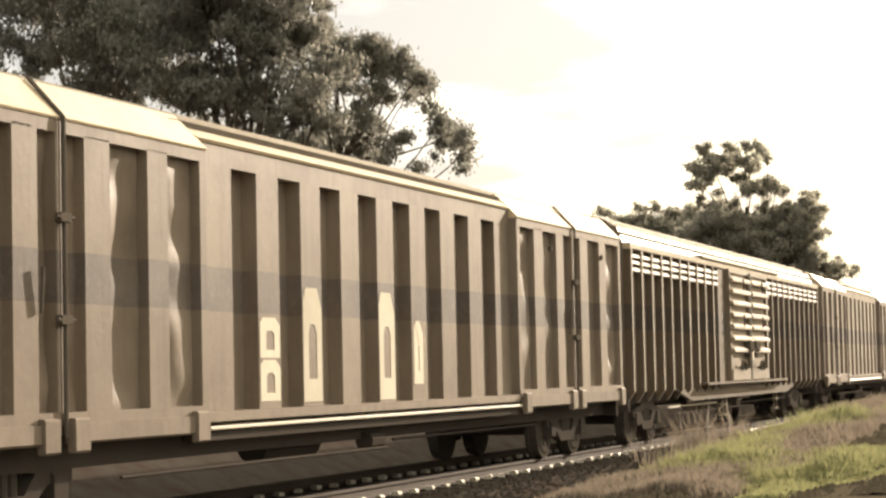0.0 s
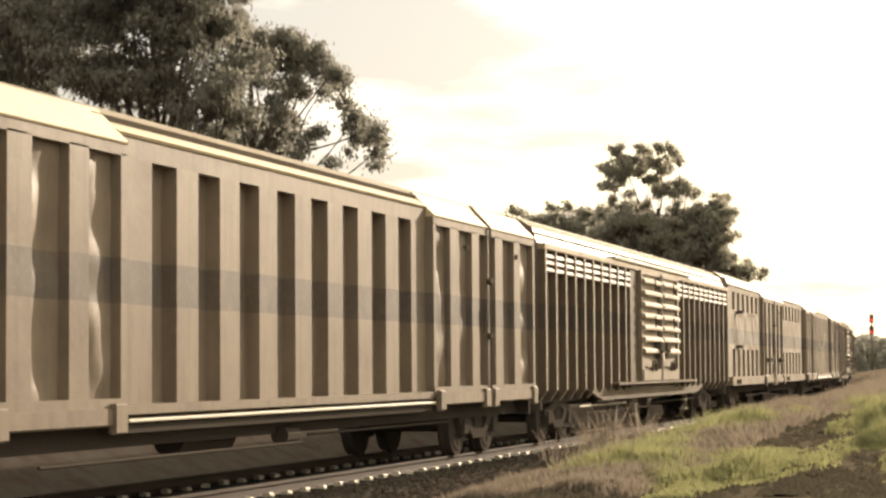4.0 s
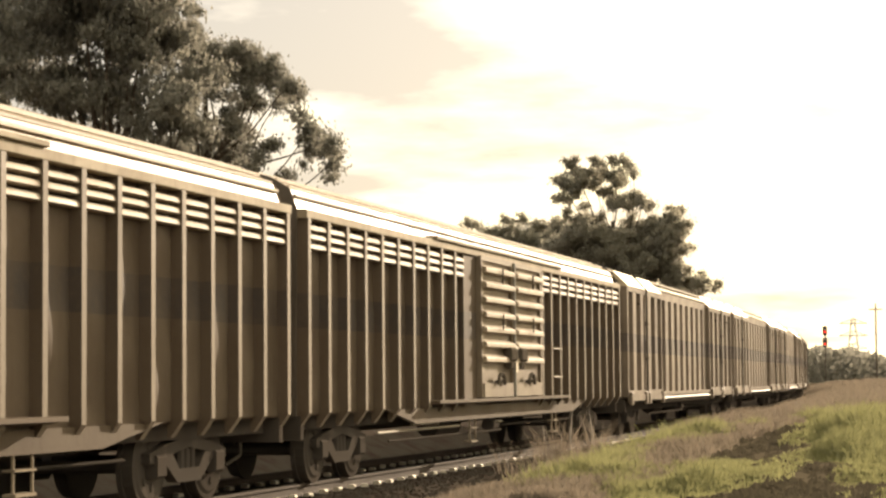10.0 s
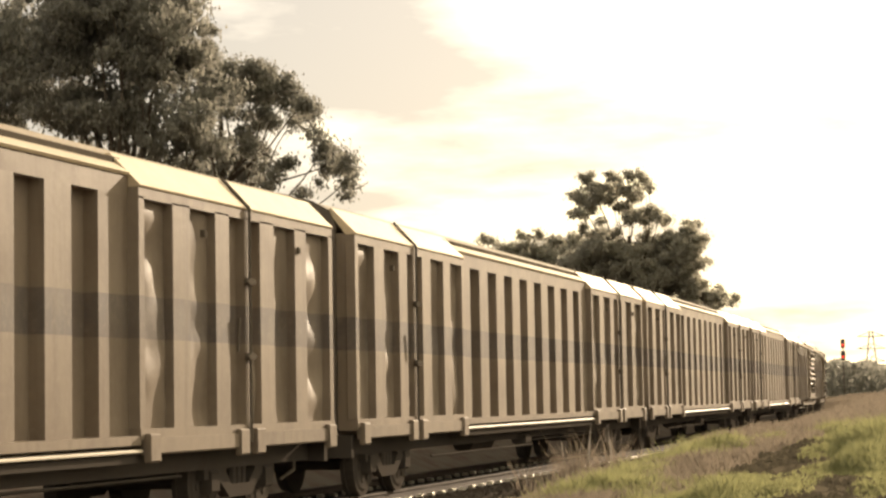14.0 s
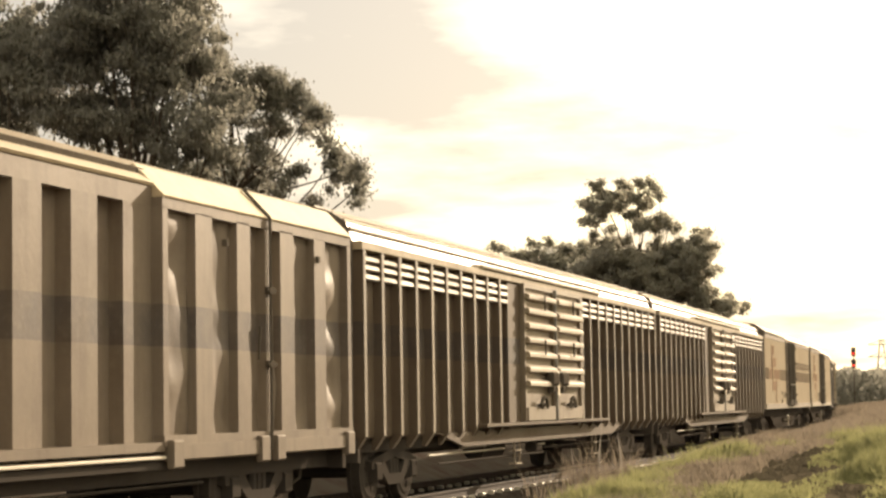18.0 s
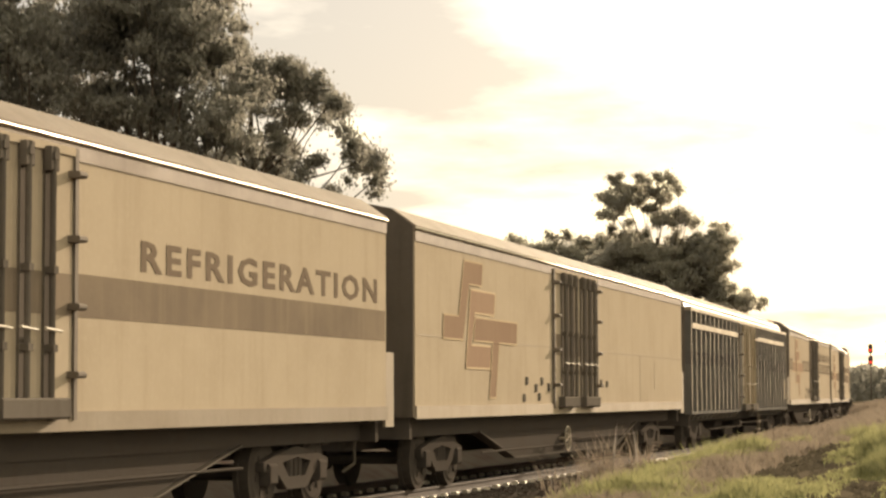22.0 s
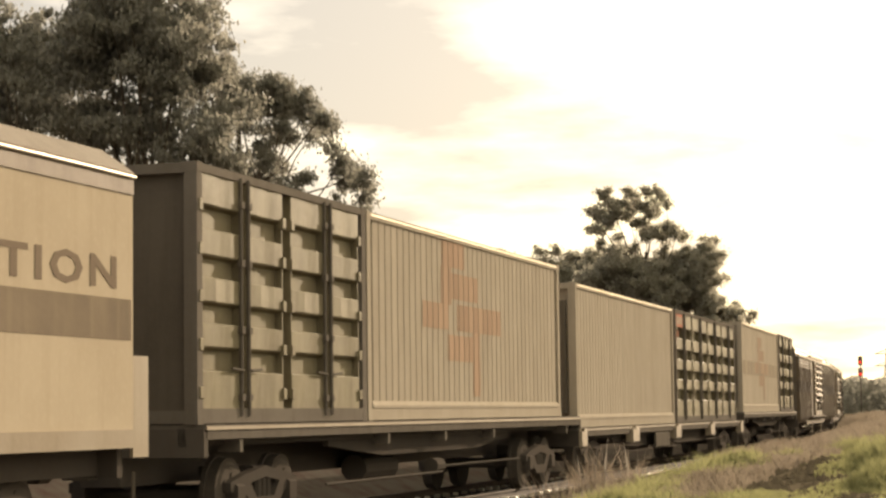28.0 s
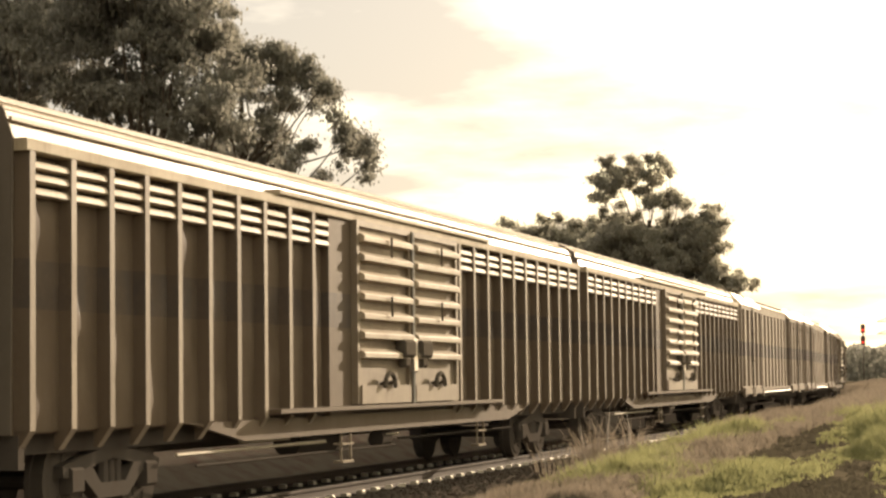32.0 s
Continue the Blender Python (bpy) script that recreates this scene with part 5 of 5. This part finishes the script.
def insulated_van(label, seed, L=23.2, stripe=2.20, text=None, emb=True, doors=(9.4, 13.3)):
    w = new("insulated_van")
    tagged(w, label, "railway wagon", group="wagons of the goods train")
    X = 1.40
    z0, z1 = 1.12, 3.84
    bars("body", w, M_REEFER, [(-X, X, 0, L, z0, z1)])
    bm = bmesh.new()
    prism(bm, [(-X, z1), (X, z1), (X + .02, z1 + .10), (1.05, z1 + .36), (.5, z1 + .47), (-.5, z1 + .47), (-1.05, z1 + .36), (-X, z1 + .1)], 0, L)
    part("roof", bm, M_REEFER_ROOF, w, "low sloped sheet roof")
    bm = bmesh.new()
    rod(bm, (X + .03, 0, z1 + .055), (X + .03, L, z1 + .055), .017, 10)
    part("gutter", bm, M_GUTTER, w, "bright rolled metal gutter", True)
    bars("eaves_strip", w, M_EAVES, [(X, X + .014, 0, L, z1 - .13, z1 + .02)], "brown strip under the gutter")
    bars("sill", w, M_SILL, [(X, X + .03, 0, L, z0 - .02, z0 + .17)], "dusty sill strip")
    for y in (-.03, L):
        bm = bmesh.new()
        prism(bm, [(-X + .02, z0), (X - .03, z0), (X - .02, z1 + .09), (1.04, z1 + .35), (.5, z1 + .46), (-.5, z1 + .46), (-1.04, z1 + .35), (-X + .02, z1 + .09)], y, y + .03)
        end = part("end_wall", bm, M_END, w, "end wall painted dark for its shade, with upright stiffeners")
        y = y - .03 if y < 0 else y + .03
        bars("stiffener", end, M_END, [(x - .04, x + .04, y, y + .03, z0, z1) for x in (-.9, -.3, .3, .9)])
    for a, b in ((0.05, 1.38), (6.2, doors[0] - .12), (doors[1] + .12, L - .05)) if text else ():
        bm = bmesh.new()
        slab(bm, [(a, stripe), (b, stripe), (b, stripe + .42), (a, stripe + .42)], X)
        part("stripe", bm, M_STRIPE, w, "faded dark waist stripe")
        if stripe == 2.43:
            rng = random.Random(seed)
            y = a + .3
            while y < b - .3:
                d = rng.uniform(.05, .22)
                bm = bmesh.new()
                slab(bm, [(y, stripe + rng.uniform(.05, .16)), (y + d, stripe + .08), (y + d * .9, stripe + rng.uniform(.24, .40)), (y + .02, stripe + rng.uniform(.3, .42))], X + .005, .002)
                part("peeled_patch", bm, M_REEFER, w)
                y += d + rng.uniform(.06, .3)
    bars("door_stripe", w, M_STRIPE, [(X + .032, X + .034, a, b, 2.2, 2.6) for a, b in ((doors[0] + .04, (doors[0] + doors[1]) / 2 - .04), ((doors[0] + doors[1]) / 2 + .04, doors[1] - .04))], "faded dark stripe across the doors")
    if not text:
        bars("panel_seam", w, M_SILL, [(X, X + .006, .1, doors[0] - .15, 2.33, 2.345), (X, X + .006, doors[1] + .15, L - .1, 2.33, 2.345), (X, X + .006, 17.6, 17.612, 1.3, 2.33), (X, X + .006, 19.4, 19.412, 1.6, 2.2)], "thin joint between the side sheets")
    if emb:
        emblem(w, 1.4, 1.38 if text is None else 1.28 + max(0, stripe - 2.2) * .6, 1.0, 1.0, X + .006)
    if text:
        lettering(w, "REFRIGERATION", text[0], text[1] + .05, .44, X, text[2])
    cooler_doors(w, doors[0], doors[1], z0 + .14, z1 - .10, M_REEFER, X)
    rng = random.Random(seed)
    bars("drain_plate", w, M_LOCK, [(X - .01, X + .025, y - .06, y + .06, z - .07, z + .07) for y, z in ((doors[0] - 2.1, 1.70), (doors[0] - 1.4, 1.58), (doors[0] - .95, 1.70), (doors[0] - .4, 1.60), (doors[0] - 2.3, 1.40), (doors[0] - 1.15, 1.42), (doors[1] + .5, 1.70), (doors[1] + 1.1, 1.68))][: rng.choice((5, 7, 8))], "", .01)
    bars("end_guard", w, M_SILL, [(X - .07, X - .03, L + .065, L + .44, 1.0, 2.05)], "pale loose sheet at the end")
    if stripe == 2.43:
        bars("end_guard", w, M_SILL, [(X - .08, X - .03, -.50, -.065, 1.12, 2.15)], "pale loose sheet at the end")
    underframe(w, L, .3, (4.7, L - 4.6, .78), 1.12, True)
    return w, L


def ribbed_van(label, seed):
    L = 23.7
    w = new("ribbed_van")
    tagged(w, label, "railway wagon", group="wagons of the goods train")
    X = 1.21
    van_shell(w, L, M_DARKVAN, X, 3.72, .58, .98)
    d0, d1 = 10.17, 13.99
    roof_seams(w, L, X + .02, 3.72, .58)
    bars("side_rail", w, M_POST, [(X, 1.412, a, b, z0, z1) for a, b, z0, z1 in ((0, L, 3.66, 3.76), (.2, 9.62, 3.21, 3.345), (d1 + .1, 22.78, 3.23, 3.36))], "pale horizontal rail")
    bars("floor_rail", w, M_DARKVAN, [(X, 1.40, 0, d0 - .1, .95, 1.02), (X, 1.40, d1 + .1, L, .95, 1.02)])
    bars("end_sheet", w, M_REEFER, [(1.34, 1.36, 22.98, 23.45, 1.30, 2.02)], "pale loose sheet in the last bay")

    def rib(bm, n=0):
        """A post knocked out of line here and there."""
        rows = []
        for i in range(11):
            z = .98 + 2.68 * i / 10
            k = math.sin(math.pi * i / 10) if n else 0
            dy = k * (.05 * noise.noise((z * 1.7, n * 3.1, 0)) + .03 * noise.noise((z * 4, n, 5)))
            dx = k * .05 * min(0, noise.noise((z * 2.3, n * 5.7, 8)))
            rows.append([bm.verts.new(p) for p in ((X, -.07, z), (1.40 + dx, -.045 + dy, z), (1.40 + dx, .045 + dy, z), (X, .07, z))])
        for p, q in zip(rows, rows[1:]):
            for j in range(4):
                bm.faces.new((p[j], p[j - 3], q[j - 3], q[j]))
        bm.faces.new(rows[-1])
        prism(bm, [(X - .02, .78), (X + .02, .78), (1.40, .98), (X - .02, .98)], -.06, .06)
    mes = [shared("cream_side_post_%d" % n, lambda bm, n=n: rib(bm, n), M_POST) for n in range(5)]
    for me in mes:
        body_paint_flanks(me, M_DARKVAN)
    for a, b, n in ((.14, 9.66, 11), (14.0, L - .1, 11)):
        for i in range(n + 1):
            piece("side_post", mes[(i * 3 + n) % 5], w, a + (b - a) * i / n)
    for a, b, n in ((.14, 9.66, 11), (14.0, L - .1, 11)):
        for i in range(n):
            bm = bmesh.new()
            sheet(bm, a + (b - a) * i / n + .03, a + (b - a) * (i + 1) / n - .03, 1.0, 3.64, X + .03, .08, .12, .05, seed + i)
            part("side_panel", bm, M_DARKVAN, w, smooth=True)
    cooler_doors(w, d0, d1, 1.02, 3.60, M_DARKVAN, 1.36, M_POST)
    underframe(w, L, .25, None, .98, False, (15.6,))
    return w, L


# -- container flats --
def container_flat(label, L, deck):
    w = new("container_flat_wagon")
    tagged(w, label, "railway wagon", group="wagons of the goods train")
    bm = bmesh.new()
    prism(bm, [(-1.30, deck - .18), (-1.16, deck - .18), (-1.16, deck - .08), (1.16, deck - .08), (1.16, deck - .18), (1.30, deck - .18), (1.30, deck - .01), (-1.30, deck - .01)], 0.1, L - .1)
    part("deck", bm, M_LOCK, w, "dusty skeletal steel deck")
    for y, half in ((.35, .26), (6.3, .40), (12.55, .40), (18.85, .40), (L - .5, .25)) if L > 22 else ():
        bm = bmesh.new()
        bx(bm, 1.20, 1.37, y - half, y + half, deck - .39, deck - .07, .02)
        bx(bm, 1.16, 1.39, y - half * .5, y + half * .5, deck - .07, deck - .015)
        part("twistlock_bracket", bm, M_SILL, w, "pale twistlock bracket")
    bars("deck_edge", w, M_SILL, [(1.302, 1.32, .1, L - .1, deck - .07, deck - .03)], "worn pale deck edge")
    if L > 22:
        bars("equipment_plate", w, M_LOCK, [(1.25, 1.30, 9.4, 11.5, .52, .88)], "grey equipment plate", .02)
    else:
        bars("floor_beam", w, M_LOCK, [(1.0, 1.28, y, y + .09, deck - .34, deck - .18) for y in (1.2, L * .35, L * .5, L * .65, L - 1.3)])
    underframe(w, L, .2, (5.0, L - 5.0, .45), deck - .06)
    return w


def container_frame(bm, L, H):
    for y in (0, L - .16):
        for x in (-1.22, 1.06):
            bx(bm, x, x + .16, y, y + .16, 0, H, .01)
    for x in (-1.22, 1.08):
        bx(bm, x, x + .14, .16, L - .16, H - .10, H)
        bx(bm, x, x + .14, .16, L - .16, .0, .17)
    for y in (0.01, L - .13):
        bx(bm, -1.06, 1.06, y, y + .12, H - .12, H)
        bx(bm, -1.06, 1.06, y, y + .12, 0, .15)
    for y in (-.005, L - .173):
        for z in (-.01, H - .11):
            for x in (-1.225, 1.047):
                bx(bm, x, x + .178, y, y + .178, z, z + .12)


def reefer_container(label, seed, mark=None, stripe=False, n=38):
    L, H = 12.19, 2.96
    w = new("shipping_container")
    tagged(w, label, "container", group="containers on the flat wagons")
    bm = bmesh.new()
    container_frame(bm, L, H)
    part("frame", bm, M_CONT, w)
    bm = bmesh.new()
    bx(bm, -1.19, 1.165, .12, L - .12, .10, H - .04)
    part("box", bm, M_CONT, w)
    bm = bmesh.new()
    prism(bm, [(1.165, .172), (1.232, .172), (1.232, .21), (1.205, .27), (1.165, .27)], .2, L - .2)
    part("lower_rail", bm, M_CONT, w, "deep lower side rail")

    pitch = (L - .60) / n

    def pan(bm):
        h = pitch / 2 - .012
        hprism(bm, [(1.165, -h), (1.195, -h + .012), (1.195, h - .012), (1.165, h)], .27, H - .10)
    bars("seam_backing", w, M_DARK, [(1.163, 1.168, .25, L - .25, .27, H - .10)])
    # pale strip that paints the sunlit line along the top rail
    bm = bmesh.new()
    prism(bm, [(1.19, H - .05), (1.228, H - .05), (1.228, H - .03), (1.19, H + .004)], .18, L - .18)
    part("top_edge", bm, M_FLAP, w, "rolled top edge, painted pale for its sunlit line")
    me = shared("reefer_panel_%d" % n, pan, M_CONT)
    for i in range(n):
        piece("side_panel", me, w, .30 + (L - .60) * (i + .5) / n)
    panels = [(.30 + pitch * i + .022, .30 + pitch * (i + 1) - .022) for i in range(n)]
    if stripe:
        for p, q in panels:
            bm = bmesh.new()
            slab(bm, [(p, 1.25), (q, 1.25), (q, 1.72), (p, 1.72)], 1.1952, .002)
            part("stripe", bm, M_STRIPE_PALE, w, "faded dark waist stripe")
    if mark:
        emblem(w, *mark, 1.1985, M_RED_PALE if stripe else M_RED_MID, panels)
    # refrigeration unit in the front end
    bars("cooling_unit", w, M_DARK, [(-1.0, 1.0, -.004, .05, .3, 2.6)], "dark cooling unit set in the end")
    bars("vent_panel", w, M_CONT, [(-.8, .8, -.03, -.004, z, z + .45) for z in (.5, 1.3, 2.1)], "", .02)
    return w, L


def door_container(label, L, leaves, red=False):
    H = 2.98
    w = new("shipping_container")
    tagged(w, label, "container", group="containers on the flat wagons")
    bm = bmesh.new()
    container_frame(bm, L, H)
    part("frame", bm, M_LOCK, w, "dark grey-brown steel frame")
    bm = bmesh.new()
    bx(bm, -1.19, 1.06, .12, L - .12, .10, H - .04)
    part("box", bm, M_DARK, w)
    lw = (L - .18) / leaves - .165
    h = lw / 2 - .03
    bands = [(.15, .60), (.87, 1.15), (1.39, 1.68), (1.93, 2.24), (2.51, 2.89)]

    def pressing(n, z0, z1):
        """A proud band across the leaf, its upper edge sloped, its face knocked about."""
        def make(bm):
            prof = ((1.105, z0 - .03), (1.19, z0), (1.205, z0 + .02), (1.205, z1 - .008), (1.198, z1), (1.105, z1 + .016))
            cols = []
            for i in range(9):
                y = -h + 2 * h * i / 8
                k = math.sin(math.pi * i / 8)
                cols.append([bm.verts.new((x + (.02 * k * noise.noise((y * 3 + n, z * 3, lw)) if x > 1.15 else 0), y, z)) for x, z in prof])
            for p, q in zip(cols, cols[1:]):
                for j in range(5):
                    bm.faces.new((p[j], q[j], q[j + 1], p[j + 1]))
            bm.faces.new(cols[0]), bm.faces.new(cols[-1][::-1])
        return shared("door_pressing_%.2f_%d" % (lw, n), make, M_CONTDOOR)
    for i in range(leaves):
        a = .08 + i * (lw + .17) + .12 * (i // 2) - .04 * i
        bm = bmesh.new()
        bx(bm, 1.08, 1.11, a + .02, a + lw - .02, .12, H - .08)
        for yy in (a + .02, a + lw - .05):
            bx(bm, 1.11, 1.20, yy, yy + .03, .12, H - .08)
        leaf = part("door_leaf", bm, M_CONTDOOR, w, "side door leaf with horizontal pressings")
        for n, (z0, z1) in enumerate(bands):
            piece("door_pressing", pressing(n, z0, z1), leaf, a + lw / 2)
        bm = bmesh.new()
        yy = a + lw - .055 if i % 2 == 0 else a + .055
        rod(bm, (1.225, yy, .08), (1.225, yy, H - .06), .028, 6)
        for z in (.3, 1.1, 1.9, 2.6):
            bx(bm, 1.20, 1.26, yy - .05, yy + .05, z - .04, z + .04)
        rod(bm, (1.25, yy, .62), (1.25, yy + (-.36 if i % 2 == 0 else .36), .64), .018, 6)
        part("lock_rod", bm, M_LOCK, leaf)
        yy = a + .03 if i % 2 == 0 else a + lw - .03
        bars("hinge", leaf, M_CONTDOOR, [(1.14, 1.235, yy - .05, yy + .05, z - .07, z + .07) for z in (.35, .9, 1.45, 2.0, 2.5)], "", .01)
    if red:
        bars("name_panel", w, M_RED_PANEL, [(1.209, 1.222, .16, 1.26, 2.53, 2.87), (1.112, 1.118, .16, 1.26, 2.27, 2.48)], "faded red panel")
        bars("pale_mark", w, M_CONT, [(1.222, 1.226, .22 + k * .34, .46 + k * .34, 2.60, 2.80) for k in range(3)])
    return w, L


# -- the make-up of the train: type and place of the front end along the line at the start, metres --
def build_train():
    vehicles = []
    proto = {
        "A": sliding_van("dusty cream box van with dented sliding doors and pressed ribs", 1, M_VAN),
        "B": louvre_van("grey-brown louvred van with pale double doors", 2),
        "C": window_van("cream box van with two rows of recessed panels and central door", 3, M_VAN),
        "D": insulated_van("cream insulated van lettered REFRIGERATION, red emblem, dark stripe", 4, 22.75, 2.20, (14.65, 2.68, 7.66), True, (9.31, 13.11)),
        "R": insulated_van("cream insulated van lettered REFRIGERATION above a peeling stripe", 7, 22.75, 2.43, (14.57, 2.93, 7.7), True, (10.04, 13.78)),
        "P": insulated_van("cream insulated van with red emblem and no lettering", 5, 23.25, 2.39, None, True, (8.92, 12.75)),
        "E": ribbed_van("dark green-grey ribbed van with pale rails and rod-locked doors", 6),
    }
    seq = [("A", -32.12), ("A", -8.12), ("A", 15.88), ("B", 39.56), ("A", 64.19), ("A", 88.17), ("B", 111.86), ("C", 136.33), ("A", 160.59), ("B", 184.21), ("B", 208.38), ("A", 233.03), ("A", 257.08), ("A", 281.01), ("A", 304.64), ("A", 328.53), ("B", 351.95), ("B", 376.09), ("D", 400.41), ("P", 424.50), ("E", 449.31), ("R", 474.24), ("D", 498.35)]
    seq += [("B", 589.39), ("B", 613.59), ("A", 637.98), ("A", 662.13), ("B", 686.13), ("B", 710.13), ("A", 734.13), ("A", 758.13), ("B", 782.13), ("A", 806.13), ("A", 830.13), ("A", 854.13)]
    used = set()
    for k, s in seq:
        ob, L = proto[k]
        if k in used:
            ob = copy_wagon(ob)
        used.add(k)
        vehicles.append((ob, s, L, 0.0))
        paint = {15.88: ((7.50, 8.03, 1.15, 1.60), (7.50, 8.03, 1.62, 2.06), (8.70, 9.25, 1.12, 2.42), (11.13, 11.68, 1.10, 2.44), (12.40, 12.75, 1.28, 2.1)),
                 160.59: ((7.50, 8.05, 1.12, 2.3), (8.70, 9.25, 1.12, 2.05), (9.92, 10.47, 1.10, 2.4), (11.14, 11.68, 1.1, 2.2), (12.35, 12.9, 1.1, 2.7), (13.57, 14.11, 1.25, 2.8), (17.7, 18.1, 1.2, 2.1), (19.0, 19.3, 1.25, 2.6), (20.7, 21.2, 1.2, 2.5))}.get(s, ())
        rng = random.Random(int(s))
        for n, (a, b, c, d) in enumerate(paint):
            if s == 15.88:
                q = (d - c) * .2
                outer = [(a, c), (b, c), (b, d - q), (b - .12, d), (a + .08, d), (a, d - q * .6)]
                inner = [(a + .16, c + q), (b - .15, c + q), (b - .15, d - 2 * q), (b - .22, d - 1.6 * q), (a + .2, d - 1.6 * q), (a + .16, d - 2 * q)]
                bm = bmesh.new()
                for i in range(6):
                    j = (i + 1) % 6
                    slab(bm, [outer[i], outer[j], inner[j], inner[i]], 1.281)
                part("graffiti", bm, M_GRAFFITI, ob, "pale sprayed shape")
                continue
            for k in range(4):
                u, v = (a + b) / 2 + rng.uniform(-.08, .08), c + (d - c) * (k + .5) / 4
                ru, rv, t0, t1, wd = rng.uniform(.08, .18), (d - c) * rng.uniform(.14, .28), rng.uniform(0, 6), rng.uniform(2.4, 4.6), rng.uniform(.045, .085)
                arc = [(u + ru * math.cos(t0 + t1 * j / 9), v + rv * math.sin(t0 + t1 * j / 9), t0 + t1 * j / 9) for j in range(10)]
                ring = [(p + wd * math.cos(t), q + wd * math.sin(t)) for p, q, t in arc] + [(p - wd * math.cos(t), q - wd * math.sin(t)) for p, q, t in arc[::-1]]
                bm = bmesh.new()
                slab(bm, [(min(b, max(a, p)), q) for p, q in ring], (1.281 if a < 16.9 else 1.402) + .0015 * k, .001)
                part("graffiti", bm, M_GRAFFITI, ob, "pale sprayed stroke")
        if s == 208.38:
            rods("ladder_rung", ob, M_WHITE, [((1.44, 15.62, z), (1.44, 16.5, z)) for z in (1.48, 2.06)], .016)
    for L, s, deck, label in ((19.9, 523.13, 1.33, "container flat wagon carrying a short and a long container"), (25.9, 542.64, 1.09, "low container flat wagon carrying two long containers"), (19.6, 569.10, 1.33, "container flat wagon carrying a long and a short container")):
        vehicles.append((container_flat(label, L, deck), s, L, 0.0))
    for (ob, L), s, z in (
            (door_container("short grey-green container with side doors", 6.06, 4), 523.21, 1.332), (reefer_container("pale ribbed refrigerated container with faded red emblem", 21, (2.75, .36, 1.04, 1.13)), 529.33, 1.332),
            (reefer_container("plain pale ribbed refrigerated container", 22), 543.04, 1.092), (door_container("long grey-green container with eight side door leaves", 12.19, 8, True), 555.63, 1.092),
            (reefer_container("pale refrigerated container with faded stripe and emblem", 23, (4.0, .4, .95, 1.0), True, 28), 569.70, 1.332), (door_container("short grey-green container with side doors", 6.06, 4), 582.52, 1.332)):
        vehicles.append((ob, s, L, z))
    return vehicles


def copy_wagon(ob):
    c = copy_thing(ob, Matrix.Identity(4))
    for o in c.children_recursive:
        if o.name.startswith("wheelset"):
            WHEELS.append((o, o.matrix_basis.translation.y))
    return c


TRAIN = build_train()


def motions():
    for ob, s, L, up in TRAIN:
        walk(ob, [(t, on_line(s - GONE[t], L) @ Matrix.Translation((0, 0, up))) for t in range(0, 33)])
    # the wheels roll with the train: one turn for every 2.89 m
    first = {}
    for ob, y in WHEELS:
        key = round(y, 2)
        if key not in first:
            walk(ob, [(i / 30, pose(0, y, .46, math.degrees(SPEED * i / 30 / .46))) for i in range(0, 961)])
            first[key] = ob
        else:
            src = first[key].animation_data
            ob.rotation_mode = "QUATERNION"
            ob.animation_data_create()
            ob.animation_data.action = src.action
            ob.animation_data.action_slot = src.action_slot


motions()
